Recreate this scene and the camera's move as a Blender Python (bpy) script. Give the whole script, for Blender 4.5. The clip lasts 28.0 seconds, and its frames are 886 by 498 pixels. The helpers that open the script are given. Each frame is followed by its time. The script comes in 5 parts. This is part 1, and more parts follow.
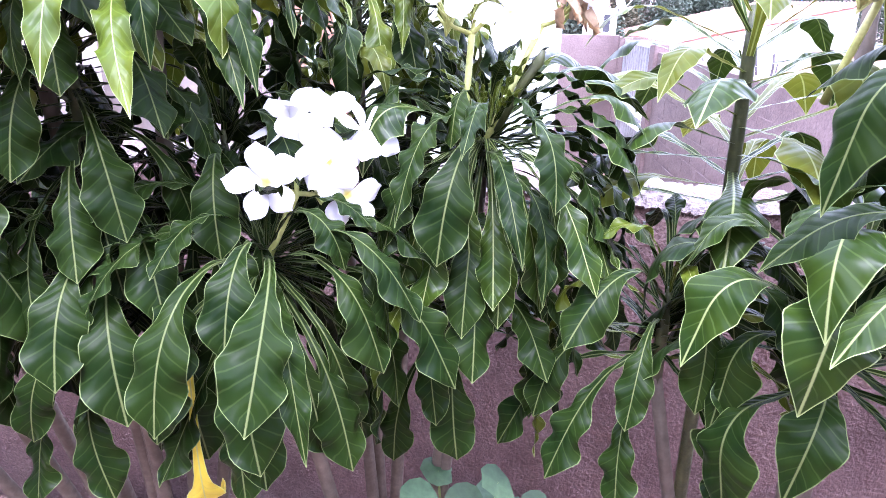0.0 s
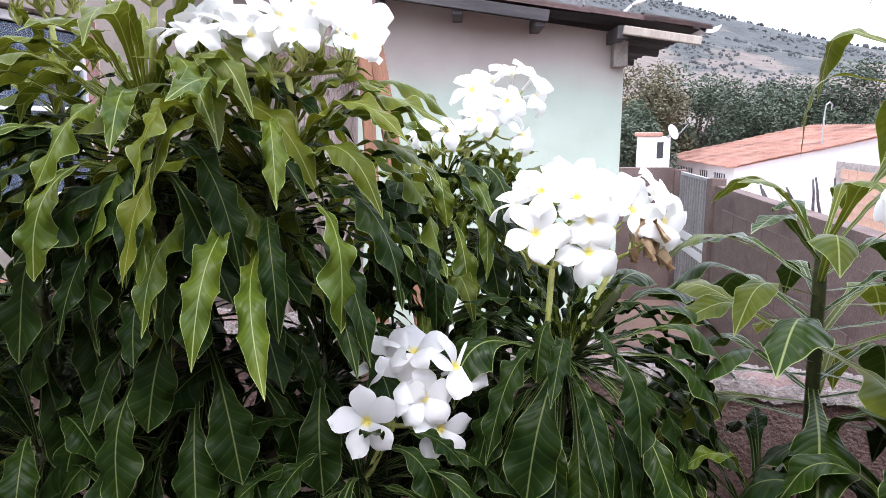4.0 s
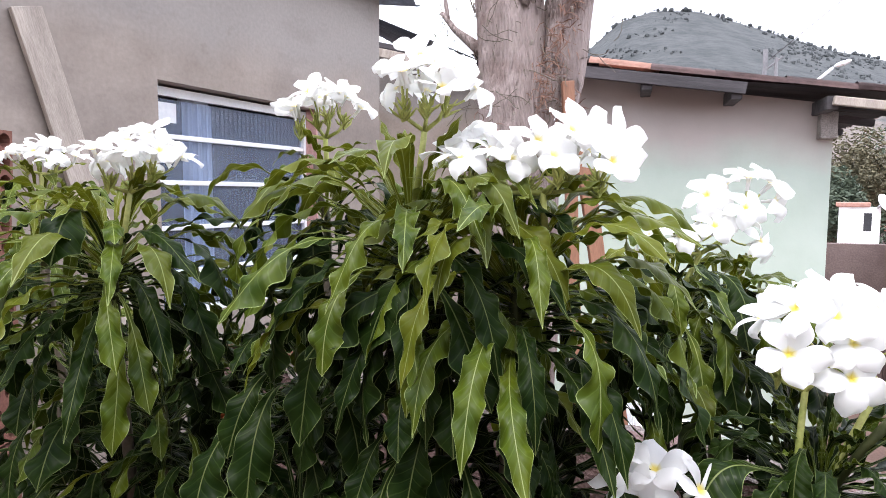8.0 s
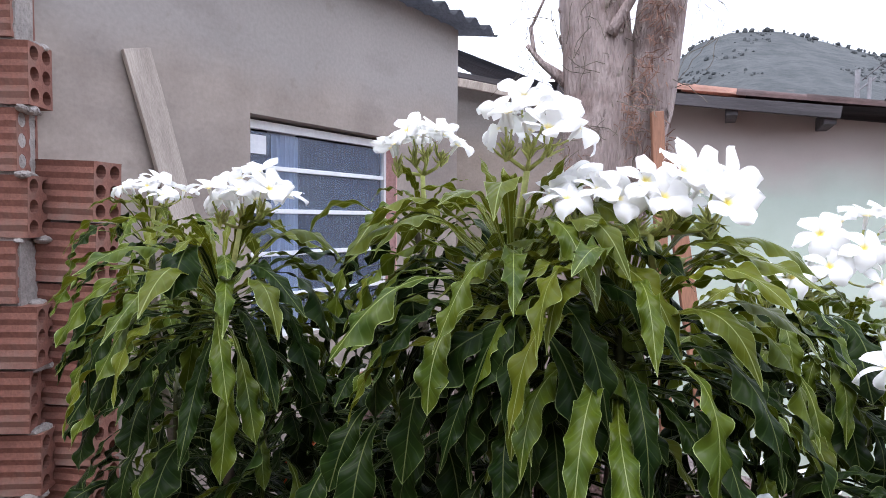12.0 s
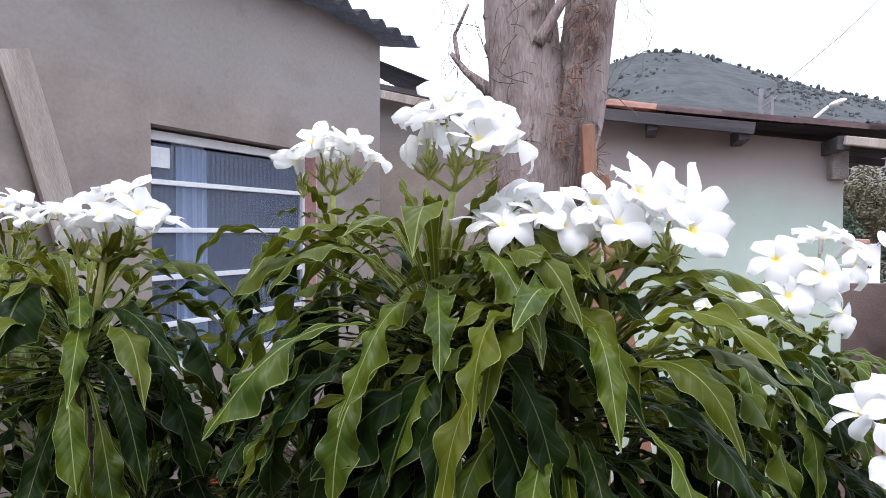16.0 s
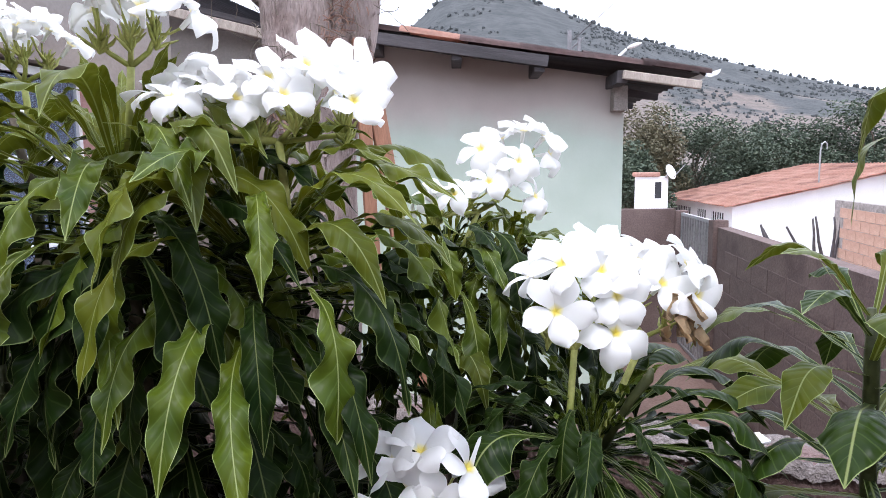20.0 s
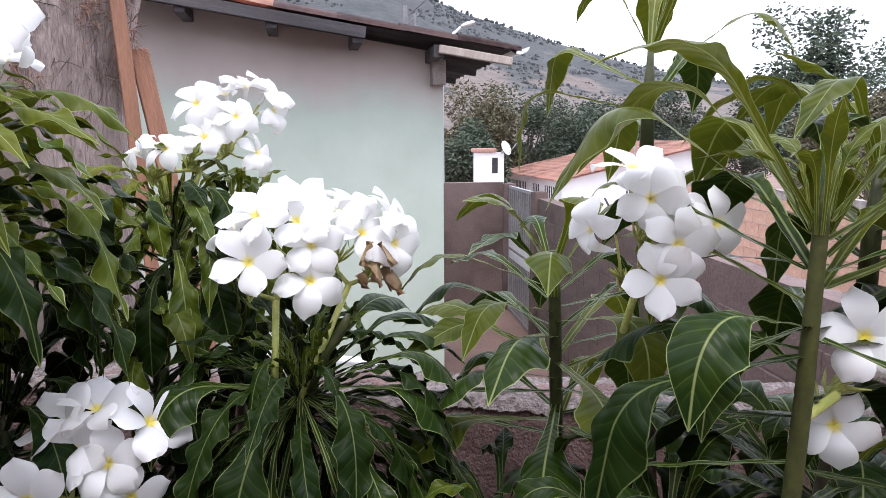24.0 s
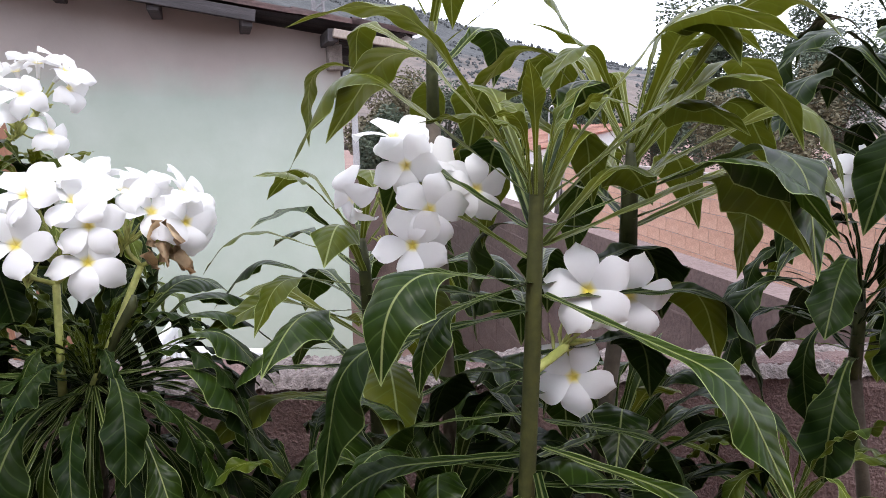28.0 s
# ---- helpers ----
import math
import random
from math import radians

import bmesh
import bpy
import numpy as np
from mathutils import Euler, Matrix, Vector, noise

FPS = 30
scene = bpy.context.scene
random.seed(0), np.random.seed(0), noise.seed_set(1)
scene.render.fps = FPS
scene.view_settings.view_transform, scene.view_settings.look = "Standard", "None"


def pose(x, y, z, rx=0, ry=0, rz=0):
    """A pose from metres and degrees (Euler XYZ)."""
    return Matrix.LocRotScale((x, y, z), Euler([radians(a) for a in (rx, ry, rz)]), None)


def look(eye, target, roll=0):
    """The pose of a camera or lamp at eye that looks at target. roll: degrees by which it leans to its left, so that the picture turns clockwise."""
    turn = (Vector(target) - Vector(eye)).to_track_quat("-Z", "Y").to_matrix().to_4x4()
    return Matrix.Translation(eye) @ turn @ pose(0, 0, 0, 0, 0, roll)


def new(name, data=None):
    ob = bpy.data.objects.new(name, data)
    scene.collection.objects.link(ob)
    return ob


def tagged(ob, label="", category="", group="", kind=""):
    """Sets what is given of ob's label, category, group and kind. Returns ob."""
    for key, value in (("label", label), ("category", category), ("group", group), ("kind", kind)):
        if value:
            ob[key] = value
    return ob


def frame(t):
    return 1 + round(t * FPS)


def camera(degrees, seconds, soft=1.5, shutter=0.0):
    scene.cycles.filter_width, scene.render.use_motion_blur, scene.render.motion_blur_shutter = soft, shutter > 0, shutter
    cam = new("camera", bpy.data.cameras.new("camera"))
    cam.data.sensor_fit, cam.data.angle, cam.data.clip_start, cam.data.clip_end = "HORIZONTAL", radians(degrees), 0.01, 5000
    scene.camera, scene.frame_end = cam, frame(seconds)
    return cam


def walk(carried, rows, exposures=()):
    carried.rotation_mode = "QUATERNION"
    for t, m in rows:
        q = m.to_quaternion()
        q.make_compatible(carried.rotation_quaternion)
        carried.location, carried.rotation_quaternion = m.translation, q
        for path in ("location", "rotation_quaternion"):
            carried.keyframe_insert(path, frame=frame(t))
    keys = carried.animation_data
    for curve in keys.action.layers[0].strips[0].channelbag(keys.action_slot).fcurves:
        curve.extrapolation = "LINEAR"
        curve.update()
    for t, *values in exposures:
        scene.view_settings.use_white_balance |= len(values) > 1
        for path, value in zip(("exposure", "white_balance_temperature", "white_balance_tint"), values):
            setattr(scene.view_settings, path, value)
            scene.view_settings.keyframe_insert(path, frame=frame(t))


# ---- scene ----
cam = camera(68.4, 28.0, soft=0.6)
PATH = [
    (0, (0.318, 0.187, 1.553), (0.637, 2.03, 0.846), 1.4),
    (0.5, (0.298, 0.218, 1.582), (0.529, 2.088, 0.911), 1.3),
    (1, (0.295, 0.211, 1.611), (0.562, 2.1, 1.01), 1.7),
    (1.5, (0.293, 0.199, 1.637), (0.538, 2.114, 1.111), 0.9),
    (2, (0.289, 0.189, 1.657), (0.5, 2.124, 1.198), 0.2),
    (2.5, (0.288, 0.181, 1.67), (0.487, 2.127, 1.25), -0.2),
    (4.5, (0.263, 0.167, 1.709), (0.363, 2.136, 1.369), 0.2),
    (5, (0.244, 0.157, 1.718), (0.247, 2.132, 1.406), 0.3),
    (5.5, (0.23, 0.154, 1.73), (0.134, 2.133, 1.455), -0.1),
    (6, (0.215, 0.151, 1.74), (0.043, 2.128, 1.496), -0.1),
    (6.5, (0.207, 0.146, 1.746), (0.007, 2.123, 1.526), 0.5),
    (7, (0.191, 0.148, 1.75), (-0.069, 2.121, 1.548), 0.3),
    (7.5, (0.184, 0.151, 1.753), (-0.127, 2.118, 1.564), 0.4),
    (8, (0.182, 0.147, 1.76), (-0.165, 2.109, 1.591), 0.4),
    (8.5, (0.179, 0.138, 1.766), (-0.173, 2.102, 1.626), 0.4),
    (9, (0.178, 0.144, 1.773), (-0.188, 2.106, 1.635), 0.3),
    (9.5, (0.175, 0.141, 1.777), (-0.207, 2.101, 1.666), 0.2),
    (10, (0.169, 0.143, 1.778), (-0.248, 2.096, 1.672), 0.6),
    (10.5, (0.165, 0.138, 1.778), (-0.286, 2.084, 1.678), 0.7),
    (11, (0.156, 0.133, 1.778), (-0.337, 2.069, 1.686), 0.9),
    (11.5, (0.145, 0.134, 1.778), (-0.409, 2.053, 1.677), 0.7),
    (13.5, (0.137, 0.175, 1.802), (-0.408, 2.098, 1.737), 0.3),
    (14, (0.124, 0.205, 1.819), (-0.357, 2.145, 1.758), 0.5),
    (14.5, (0.123, 0.233, 1.821), (-0.308, 2.186, 1.81), 0.1),
    (15, (0.113, 0.257, 1.809), (-0.291, 2.216, 1.78), 0.2),
    (15.5, (0.114, 0.278, 1.802), (-0.264, 2.241, 1.76), 0.1),
    (16, (0.117, 0.283, 1.797), (-0.221, 2.253, 1.743), 0.1),
    (16.5, (0.127, 0.285, 1.788), (-0.138, 2.265, 1.699), 0.0),
    (17, (0.155, 0.288, 1.777), (-0.004, 2.278, 1.647), 0.1),
    (17.5, (0.173, 0.284, 1.769), (0.081, 2.277, 1.621), 0.2),
    (18, (0.192, 0.28, 1.763), (0.166, 2.273, 1.602), -0.1),
    (18.5, (0.209, 0.274, 1.756), (0.232, 2.267, 1.586), -0.3),
    (19, (0.22, 0.272, 1.753), (0.273, 2.264, 1.579), -0.2),
    (19.5, (0.24, 0.27, 1.742), (0.336, 2.256, 1.53), -0.4),
    (20, (0.273, 0.268, 1.731), (0.435, 2.247, 1.491), -0.5),
    (20.5, (0.285, 0.266, 1.723), (0.494, 2.238, 1.46), -0.1),
    (22.5, (0.359, 0.241, 1.711), (0.734, 2.183, 1.415), -0.4),
    (23, (0.393, 0.229, 1.708), (0.881, 2.145, 1.406), -0.2),
    (23.5, (0.419, 0.22, 1.707), (0.956, 2.122, 1.401), -0.6),
    (24, (0.447, 0.215, 1.701), (1.052, 2.096, 1.388), -0.3),
    (24.5, (0.477, 0.208, 1.696), (1.134, 2.068, 1.37), -0.3),
    (25, (0.514, 0.198, 1.695), (1.23, 2.037, 1.375), -1.0),
    (25.5, (0.55, 0.186, 1.693), (1.29, 2.013, 1.353), -1.5),
    (26, (0.57, 0.179, 1.687), (1.305, 2.004, 1.332), -1.5),
    (26.5, (0.582, 0.178, 1.68), (1.332, 1.996, 1.314), -1.3),
    (27, (0.591, 0.169, 1.677), (1.344, 1.984, 1.305), -2.0),
    (27.5, (0.602, 0.161, 1.674), (1.361, 1.974, 1.303), -1.7),
    (28, (0.594, 0.151, 1.682), (1.408, 1.944, 1.329), -1.2),
]
EXPOSURES = [(t, s, k, 36 if t == 0 else 17 if t > 22 else 15) for t, s, k in ((0, 3.1, 5350), (0.6, 2.9, 5700), (1.2, 2.46, 5900), (2, 1.93, 6300), (2.5, 1.6, 6250), (5, 1.42, 6150), (8, 1.33, 6400), (11, 1.15, 6150), (15, 0.82, 6050), (17, 0.93, 6100), (20, 1.05, 6100), (23, 0.98, 6200), (28, 0.88, 6350))]
walk(cam, [(t, look(e, g, r)) for t, e, g, r in PATH], EXPOSURES)

# ---- sky and sun: a bright overcast afternoon ----
world = bpy.data.worlds.new("overcast_sky")
scene.world = world
world.use_nodes = True
wn, wl = world.node_tree.nodes, world.node_tree.links
sky = wn.new("ShaderNodeTexSky")
sky.sky_type, sky.sun_disc = "NISHITA", False
sky.sun_elevation, sky.sun_rotation = radians(58), radians(191)
sky.air_density, sky.dust_density, sky.ozone_density = 1.0, 4.0, 1.0
veil = wn.new("ShaderNodeMix")
veil.data_type = "RGBA"
veil.inputs[0].default_value = 0.86
veil.inputs[7].default_value = (11.0, 11.6, 12.7, 1)
wl.new(sky.outputs[0], veil.inputs[6])
wl.new(veil.outputs[2], wn["Background"].inputs[0])
wn["Background"].inputs[1].default_value = 0.115
sun = new("sun", bpy.data.lights.new("sun", "SUN"))
sun.data.energy, sun.data.angle, sun.data.color = 1.0, radians(25), (1.0, 0.97, 0.92)
sun.matrix_world = look((0, 0, 0), (0.12, 0.42, -1.0))


# ---- materials ----
class Nodes:
    def __init__(self, name, rough=0.8, metal=0.0):
        self.m = bpy.data.materials.new(name)
        self.m.use_nodes = True
        self.n, self.l = self.m.node_tree.nodes, self.m.node_tree.links
        self.b = self.n["Principled BSDF"]
        self.b.inputs["Roughness"].default_value = rough
        self.b.inputs["Metallic"].default_value = metal
        self.tc = self.n.new("ShaderNodeTexCoord")

    def put(self, kind, **inputs):
        node = self.n.new("ShaderNode" + kind)
        for key, value in inputs.items():
            self.wire(value, node.inputs[key])
        return node

    def wire(self, value, socket):
        if hasattr(value, "is_output"):
            self.l.new(value, socket)
        else:
            socket.default_value = value

    def noise(self, scale, detail=4.0, rough=0.55, coords="Object", stretch=None):
        vec = self.tc.outputs[coords]
        if stretch:
            mp = self.put("Mapping")
            self.l.new(vec, mp.inputs[0])
            mp.inputs["Scale"].default_value = stretch
            vec = mp.outputs[0]
        node = self.put("TexNoise", Scale=scale, Detail=detail, Roughness=rough)
        self.l.new(vec, node.inputs["Vector"])
        return node.outputs[0]

    def ramp(self, fac, *stops):
        node = self.n.new("ShaderNodeValToRGB")
        while len(node.color_ramp.elements) < len(stops):
            node.color_ramp.elements.new(0.5)
        for e, (p, c) in zip(node.color_ramp.elements, stops):
            e.position, e.color = p, (*c, 1) if len(c) == 3 else c
        self.l.new(fac, node.inputs[0])
        return node.outputs[0]

    def mix(self, fac, a, b, blend="MIX"):
        node = self.n.new("ShaderNodeMix")
        node.data_type, node.blend_type = "RGBA", blend
        for value, socket in ((fac, node.inputs[0]), (a, node.inputs[6]), (b, node.inputs[7])):
            if isinstance(value, tuple) and len(value) == 3:
                value = (*value, 1)
            self.wire(value, socket)
        return node.outputs[2]

    def math(self, op, a, b=0.0, c=0.0):
        node = self.n.new("ShaderNodeMath")
        node.operation = op
        for value, socket in zip((a, b, c), node.inputs):
            self.wire(value, socket)
        return node.outputs[0]

    def color(self, c):
        self.wire((*c, 1) if isinstance(c, tuple) and len(c) == 3 else c, self.b.inputs["Base Color"])
        return self

    def bump(self, height, strength=0.3, distance=0.01):
        node = self.put("Bump", Strength=strength, Distance=distance)
        self.l.new(height, node.inputs["Height"])
        self.l.new(node.outputs[0], self.b.inputs["Normal"])
        return self


def rough_mat(name, dark, light, scale=3.0, fine=60.0, rough=0.85, strength=0.35, dist=0.006, stain=None, stretch=None, metal=0.0, grain=0.35):
    """A surface that varies at two scales, with grain and relief."""
    k = Nodes(name, rough, metal)
    big = k.noise(scale, 5, stretch=stretch)
    small = k.noise(fine, 3, stretch=stretch)
    col = k.ramp(big, (0.3, dark), (0.7, light))
    col = k.mix(grain, col, k.ramp(small, (0.3, (0.3, 0.3, 0.3)), (0.7, (0.8, 0.8, 0.8))), "OVERLAY")
    if stain:
        col = k.mix(k.ramp(k.noise(scale * 0.6, 6), (0.52, (0, 0, 0)), (0.68, (1, 1, 1))), col, stain)
    k.color(col)
    k.bump(k.math("ADD", k.math("MULTIPLY", big, 0.6), small), strength, dist)
    return k.m


CONCRETE = rough_mat("weathered_block_concrete", (0.115, 0.078, 0.072), (0.185, 0.132, 0.122), 2.2, 55, 0.95, 0.5, 0.008, (0.085, 0.056, 0.052))
PINK_PLASTER = rough_mat("pinkish_rough_plaster", (0.12, 0.075, 0.072), (0.21, 0.14, 0.13), 3.0, 130, 0.95, 1.0, 0.012, (0.09, 0.06, 0.058))
MORTAR = rough_mat("rough_mortar", (0.2, 0.18, 0.165), (0.4, 0.36, 0.335), 9, 90, 0.95, 0.9, 0.01)
DIRT = rough_mat("trodden_earth", (0.16, 0.098, 0.08), (0.25, 0.162, 0.138), 0.8, 40, 0.95, 0.4, 0.01)
CLAY = rough_mat("fired_clay_brick", (0.15, 0.062, 0.045), (0.27, 0.118, 0.085), 6, 120, 0.9, 0.5, 0.004, (0.2, 0.14, 0.115))
PALE_BRICK = rough_mat("pale_dusty_brick", (0.42, 0.25, 0.18), (0.55, 0.36, 0.27), 2, 50, 0.9, 0.4, 0.004)
ROOF_CLAY = rough_mat("red_roof_tile", (0.4, 0.2, 0.15), (0.56, 0.34, 0.27), 1.2, 20, 0.85, 0.3, 0.01, (0.24, 0.12, 0.1))
OLD_TILE = rough_mat("sooty_old_roof_tile", (0.05, 0.034, 0.034), (0.12, 0.07, 0.065), 2, 30, 0.9, 0.4, 0.008)
FIBRE = rough_mat("grey_fibre_cement", (0.17, 0.175, 0.2), (0.27, 0.275, 0.3), 3, 50, 0.85, 0.3, 0.004)
DARK_WOOD = rough_mat("sooty_dark_timber", (0.035, 0.032, 0.035), (0.09, 0.08, 0.085), 4, 60, 0.85, 0.4, 0.004, stretch=(0.3, 3, 3))
GREY_WOOD = rough_mat("weathered_grey_plank", (0.3, 0.255, 0.22), (0.45, 0.39, 0.34), 5, 80, 0.85, 0.4, 0.003, stretch=(4, 4, 0.5))
ORANGE_WOOD = rough_mat("orange_red_timber", (0.22, 0.105, 0.065), (0.34, 0.165, 0.1), 5, 70, 0.7, 0.3, 0.003, stretch=(4, 4, 0.5))
BARK = rough_mat("flaking_grey_bark", (0.27, 0.21, 0.195), (0.43, 0.35, 0.33), 9, 60, 0.95, 0.8, 0.03, (0.17, 0.11, 0.095), stretch=(2.2, 2.2, 0.35), grain=0.22)
STEM = rough_mat("green_stem", (0.1, 0.15, 0.035), (0.2, 0.26, 0.07), 12, 80, 0.6, 0.25, 0.002)
FLOWER_STEM = rough_mat("pale_flower_stem", (0.32, 0.36, 0.08), (0.48, 0.48, 0.17), 30, 120, 0.5, 0.2, 0.002)
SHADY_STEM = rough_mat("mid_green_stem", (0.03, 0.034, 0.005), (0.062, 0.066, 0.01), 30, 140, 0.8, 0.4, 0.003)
LEAFY_STEM = rough_mat("dark_green_stem", (0.025, 0.032, 0.008), (0.06, 0.068, 0.018), 40, 140, 0.6, 0.5, 0.003)
OLD_STEM = rough_mat("grey_green_bark_stem", (0.07, 0.056, 0.04), (0.14, 0.112, 0.082), 14, 90, 0.8, 0.5, 0.004)
COPING = rough_mat("speckled_gravel_mortar", (0.1, 0.08, 0.076), (0.31, 0.265, 0.25), 60, 220, 0.95, 1.0, 0.008)
HERB_LEAF = rough_mat("soft_green_herb_leaf", (0.03, 0.07, 0.03), (0.07, 0.13, 0.055), 10, 80, 0.6, 0.2, 0.002)
RED_PETAL = rough_mat("orange_red_petal", (0.5, 0.07, 0.02), (0.65, 0.14, 0.04), 20, 90, 0.6, 0.1, 0.001)
WHITE_PAINT = rough_mat("white_limewash", (0.68, 0.69, 0.7), (0.82, 0.82, 0.82), 1, 30, 0.85, 0.15, 0.004)
WHITE_METAL = rough_mat("white_painted_metal", (0.72, 0.74, 0.76), (0.82, 0.83, 0.84), 6, 60, 0.4, 0.05, 0.001)
SHEET = rough_mat("galvanised_sheet", (0.3, 0.29, 0.29), (0.45, 0.44, 0.44), 3, 30, 0.5, 0.1, 0.002, metal=0.5)
GREY_METAL = rough_mat("grey_metal", (0.32, 0.33, 0.34), (0.42, 0.43, 0.44), 6, 50, 0.5, 0.1, 0.001, metal=0.6)
CURTAIN = rough_mat("white_curtain", (0.7, 0.72, 0.76), (0.8, 0.82, 0.85), 3, 60, 0.9, 0.1, 0.002)
PLASTIC = rough_mat("white_plastic", (0.76, 0.77, 0.78), (0.82, 0.83, 0.84), 5, 60, 0.35, 0.03, 0.001)
# near-black that stands in for the shade inside rooms and openings
BLACK = rough_mat("unlit_interior_black", (0.02, 0.022, 0.026), (0.04, 0.042, 0.046), 2, 20, 0.9, 0.1, 0.002)
PINK_JAMB = rough_mat("pink_painted_jamb", (0.5, 0.27, 0.25), (0.6, 0.36, 0.33), 4, 60, 0.85, 0.3, 0.003)
POLE_GREY = rough_mat("grey_pole_concrete", (0.14, 0.14, 0.15), (0.22, 0.22, 0.23), 3, 40, 0.85, 0.2, 0.003)
DRY_FERN = rough_mat("dry_fern_fibre", (0.16, 0.085, 0.06), (0.3, 0.17, 0.125), 20, 90, 0.95, 0.3, 0.002)
DARK_FIBRE = rough_mat("dark_fibre_cement", (0.05, 0.055, 0.065), (0.1, 0.105, 0.12), 3, 50, 0.85, 0.3, 0.004)
DRY = rough_mat("dry_brown_petal", (0.38, 0.25, 0.14), (0.6, 0.45, 0.29), 20, 90, 0.9, 0.3, 0.002)


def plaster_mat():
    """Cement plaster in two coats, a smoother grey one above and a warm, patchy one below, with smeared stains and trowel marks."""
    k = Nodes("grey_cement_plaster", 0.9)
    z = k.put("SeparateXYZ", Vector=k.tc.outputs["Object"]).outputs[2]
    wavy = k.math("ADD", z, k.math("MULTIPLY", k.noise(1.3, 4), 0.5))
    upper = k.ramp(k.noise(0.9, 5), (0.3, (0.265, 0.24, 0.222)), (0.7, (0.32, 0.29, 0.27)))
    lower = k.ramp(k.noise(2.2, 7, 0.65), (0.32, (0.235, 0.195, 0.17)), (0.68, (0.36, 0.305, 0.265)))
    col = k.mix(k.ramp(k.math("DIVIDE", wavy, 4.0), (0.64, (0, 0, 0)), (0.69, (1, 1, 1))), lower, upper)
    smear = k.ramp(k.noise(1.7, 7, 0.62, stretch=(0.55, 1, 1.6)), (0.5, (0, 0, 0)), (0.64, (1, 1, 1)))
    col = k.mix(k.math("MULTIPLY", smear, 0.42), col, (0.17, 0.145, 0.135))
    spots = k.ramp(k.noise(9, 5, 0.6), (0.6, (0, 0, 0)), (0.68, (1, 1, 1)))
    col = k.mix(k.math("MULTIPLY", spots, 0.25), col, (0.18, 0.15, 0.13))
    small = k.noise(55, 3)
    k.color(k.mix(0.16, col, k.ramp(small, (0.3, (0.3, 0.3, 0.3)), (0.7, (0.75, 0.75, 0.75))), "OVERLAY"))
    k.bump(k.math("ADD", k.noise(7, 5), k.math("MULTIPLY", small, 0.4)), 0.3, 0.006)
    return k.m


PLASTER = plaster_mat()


def green_wall_mat():
    """Two coats of wall paint: pale green below, dusty beige above, the border worn and uneven, darker along the
    sloping top.
    """
    k = Nodes("green_and_beige_wall_paint", 0.85)
    sep = k.put("SeparateXYZ", Vector=k.tc.outputs["Object"])
    z = k.math("ADD", sep.outputs[2], k.math("MULTIPLY", k.noise(1.8, 5), 0.5))
    paint = k.ramp(k.math("DIVIDE", z, 3.5), (0.625, (0.49, 0.57, 0.49)), (0.70, (0.52, 0.46, 0.425)))
    paint = k.mix(0.3, paint, k.ramp(k.noise(2.5, 5), (0.3, (0.38, 0.38, 0.38)), (0.7, (0.66, 0.66, 0.66))), "OVERLAY")
    dark_top = k.ramp(k.math("DIVIDE", k.math("ADD", z, k.math("MULTIPLY", sep.outputs[0], 0.17)), 4.0), (0.70, (0, 0, 0)), (0.8, (1, 1, 1)))
    k.color(k.mix(k.math("MULTIPLY", dark_top, 0.5), paint, (0.12, 0.09, 0.085)))
    k.bump(k.noise(50, 3), 0.2, 0.003)
    return k.m


def leaf_mat(name, young, old, dark, glow=0.12, pale=1.0, gloss=0.16, rough=0.36):
    """Glossy leaf: pale midrib, side veins and rim drawn by the leaf's own coordinates."""
    k = Nodes(name, rough)
    k.b.inputs["Specular IOR Level"].default_value = gloss
    sep = k.put("SeparateXYZ", Vector=k.tc.outputs["UV"])
    wide = k.n.new("ShaderNodeUVMap")
    wide.uv_map = "Breadth"
    breadth = k.put("SeparateXYZ", Vector=wide.outputs[0]).outputs[0]
    u = k.math("ABSOLUTE", k.math("SUBTRACT", sep.outputs[0], 0.5))
    v = sep.outputs[1]
    info = k.put("ObjectInfo")
    base = k.mix(info.outputs["Random"], old, dark)
    base = k.mix(k.ramp(k.noise(14, 3), (0.35, (0, 0, 0)), (0.7, (1, 1, 1))), base, young)
    run = k.math("MULTIPLY", k.math("SUBTRACT", v, k.math("MULTIPLY", k.math("POWER", u, 0.8), 0.13)), 118.0)
    veins = k.math("SINE", k.math("ADD", run, k.math("MULTIPLY", k.noise(60, 2), 1.5)))
    vein = k.math("MULTIPLY", k.ramp(veins, (0.86, (0, 0, 0)), (1.0, (1, 1, 1))), k.ramp(breadth, (0.25, (0, 0, 0)), (0.5, (1, 1, 1))))
    base = k.mix(k.math("MULTIPLY", vein, 0.2 * pale), base, (0.15, 0.22, 0.06))
    rib = k.ramp(k.math("MULTIPLY", u, breadth), (0.009, (1, 1, 1)), (0.021, (0, 0, 0)))
    base = k.mix(k.math("MULTIPLY", rib, 0.8 * pale), base, (0.3, 0.345, 0.13))
    rim = k.ramp(k.math("MULTIPLY", k.math("SUBTRACT", 0.5, u), breadth), (0.006, (1, 1, 1)), (0.017, (0, 0, 0)))
    base = k.mix(k.math("MULTIPLY", rim, 0.9 * pale), base, (0.34, 0.42, 0.16))
    k.color(base)
    k.bump(k.math("ADD", k.math("MULTIPLY", veins, 0.6), k.math("MULTIPLY", rib, -2.0)), 0.22, 0.002)
    tr = k.put("BsdfTranslucent")
    k.wire(k.mix(0.5, base, young), tr.inputs[0])
    add = k.put("MixShader")
    add.inputs[0].default_value = glow
    k.l.new(k.b.outputs[0], add.inputs[1])
    k.l.new(tr.outputs[0], add.inputs[2])
    k.l.new(add.outputs[0], k.n["Material Output"].inputs[0])
    return k.m


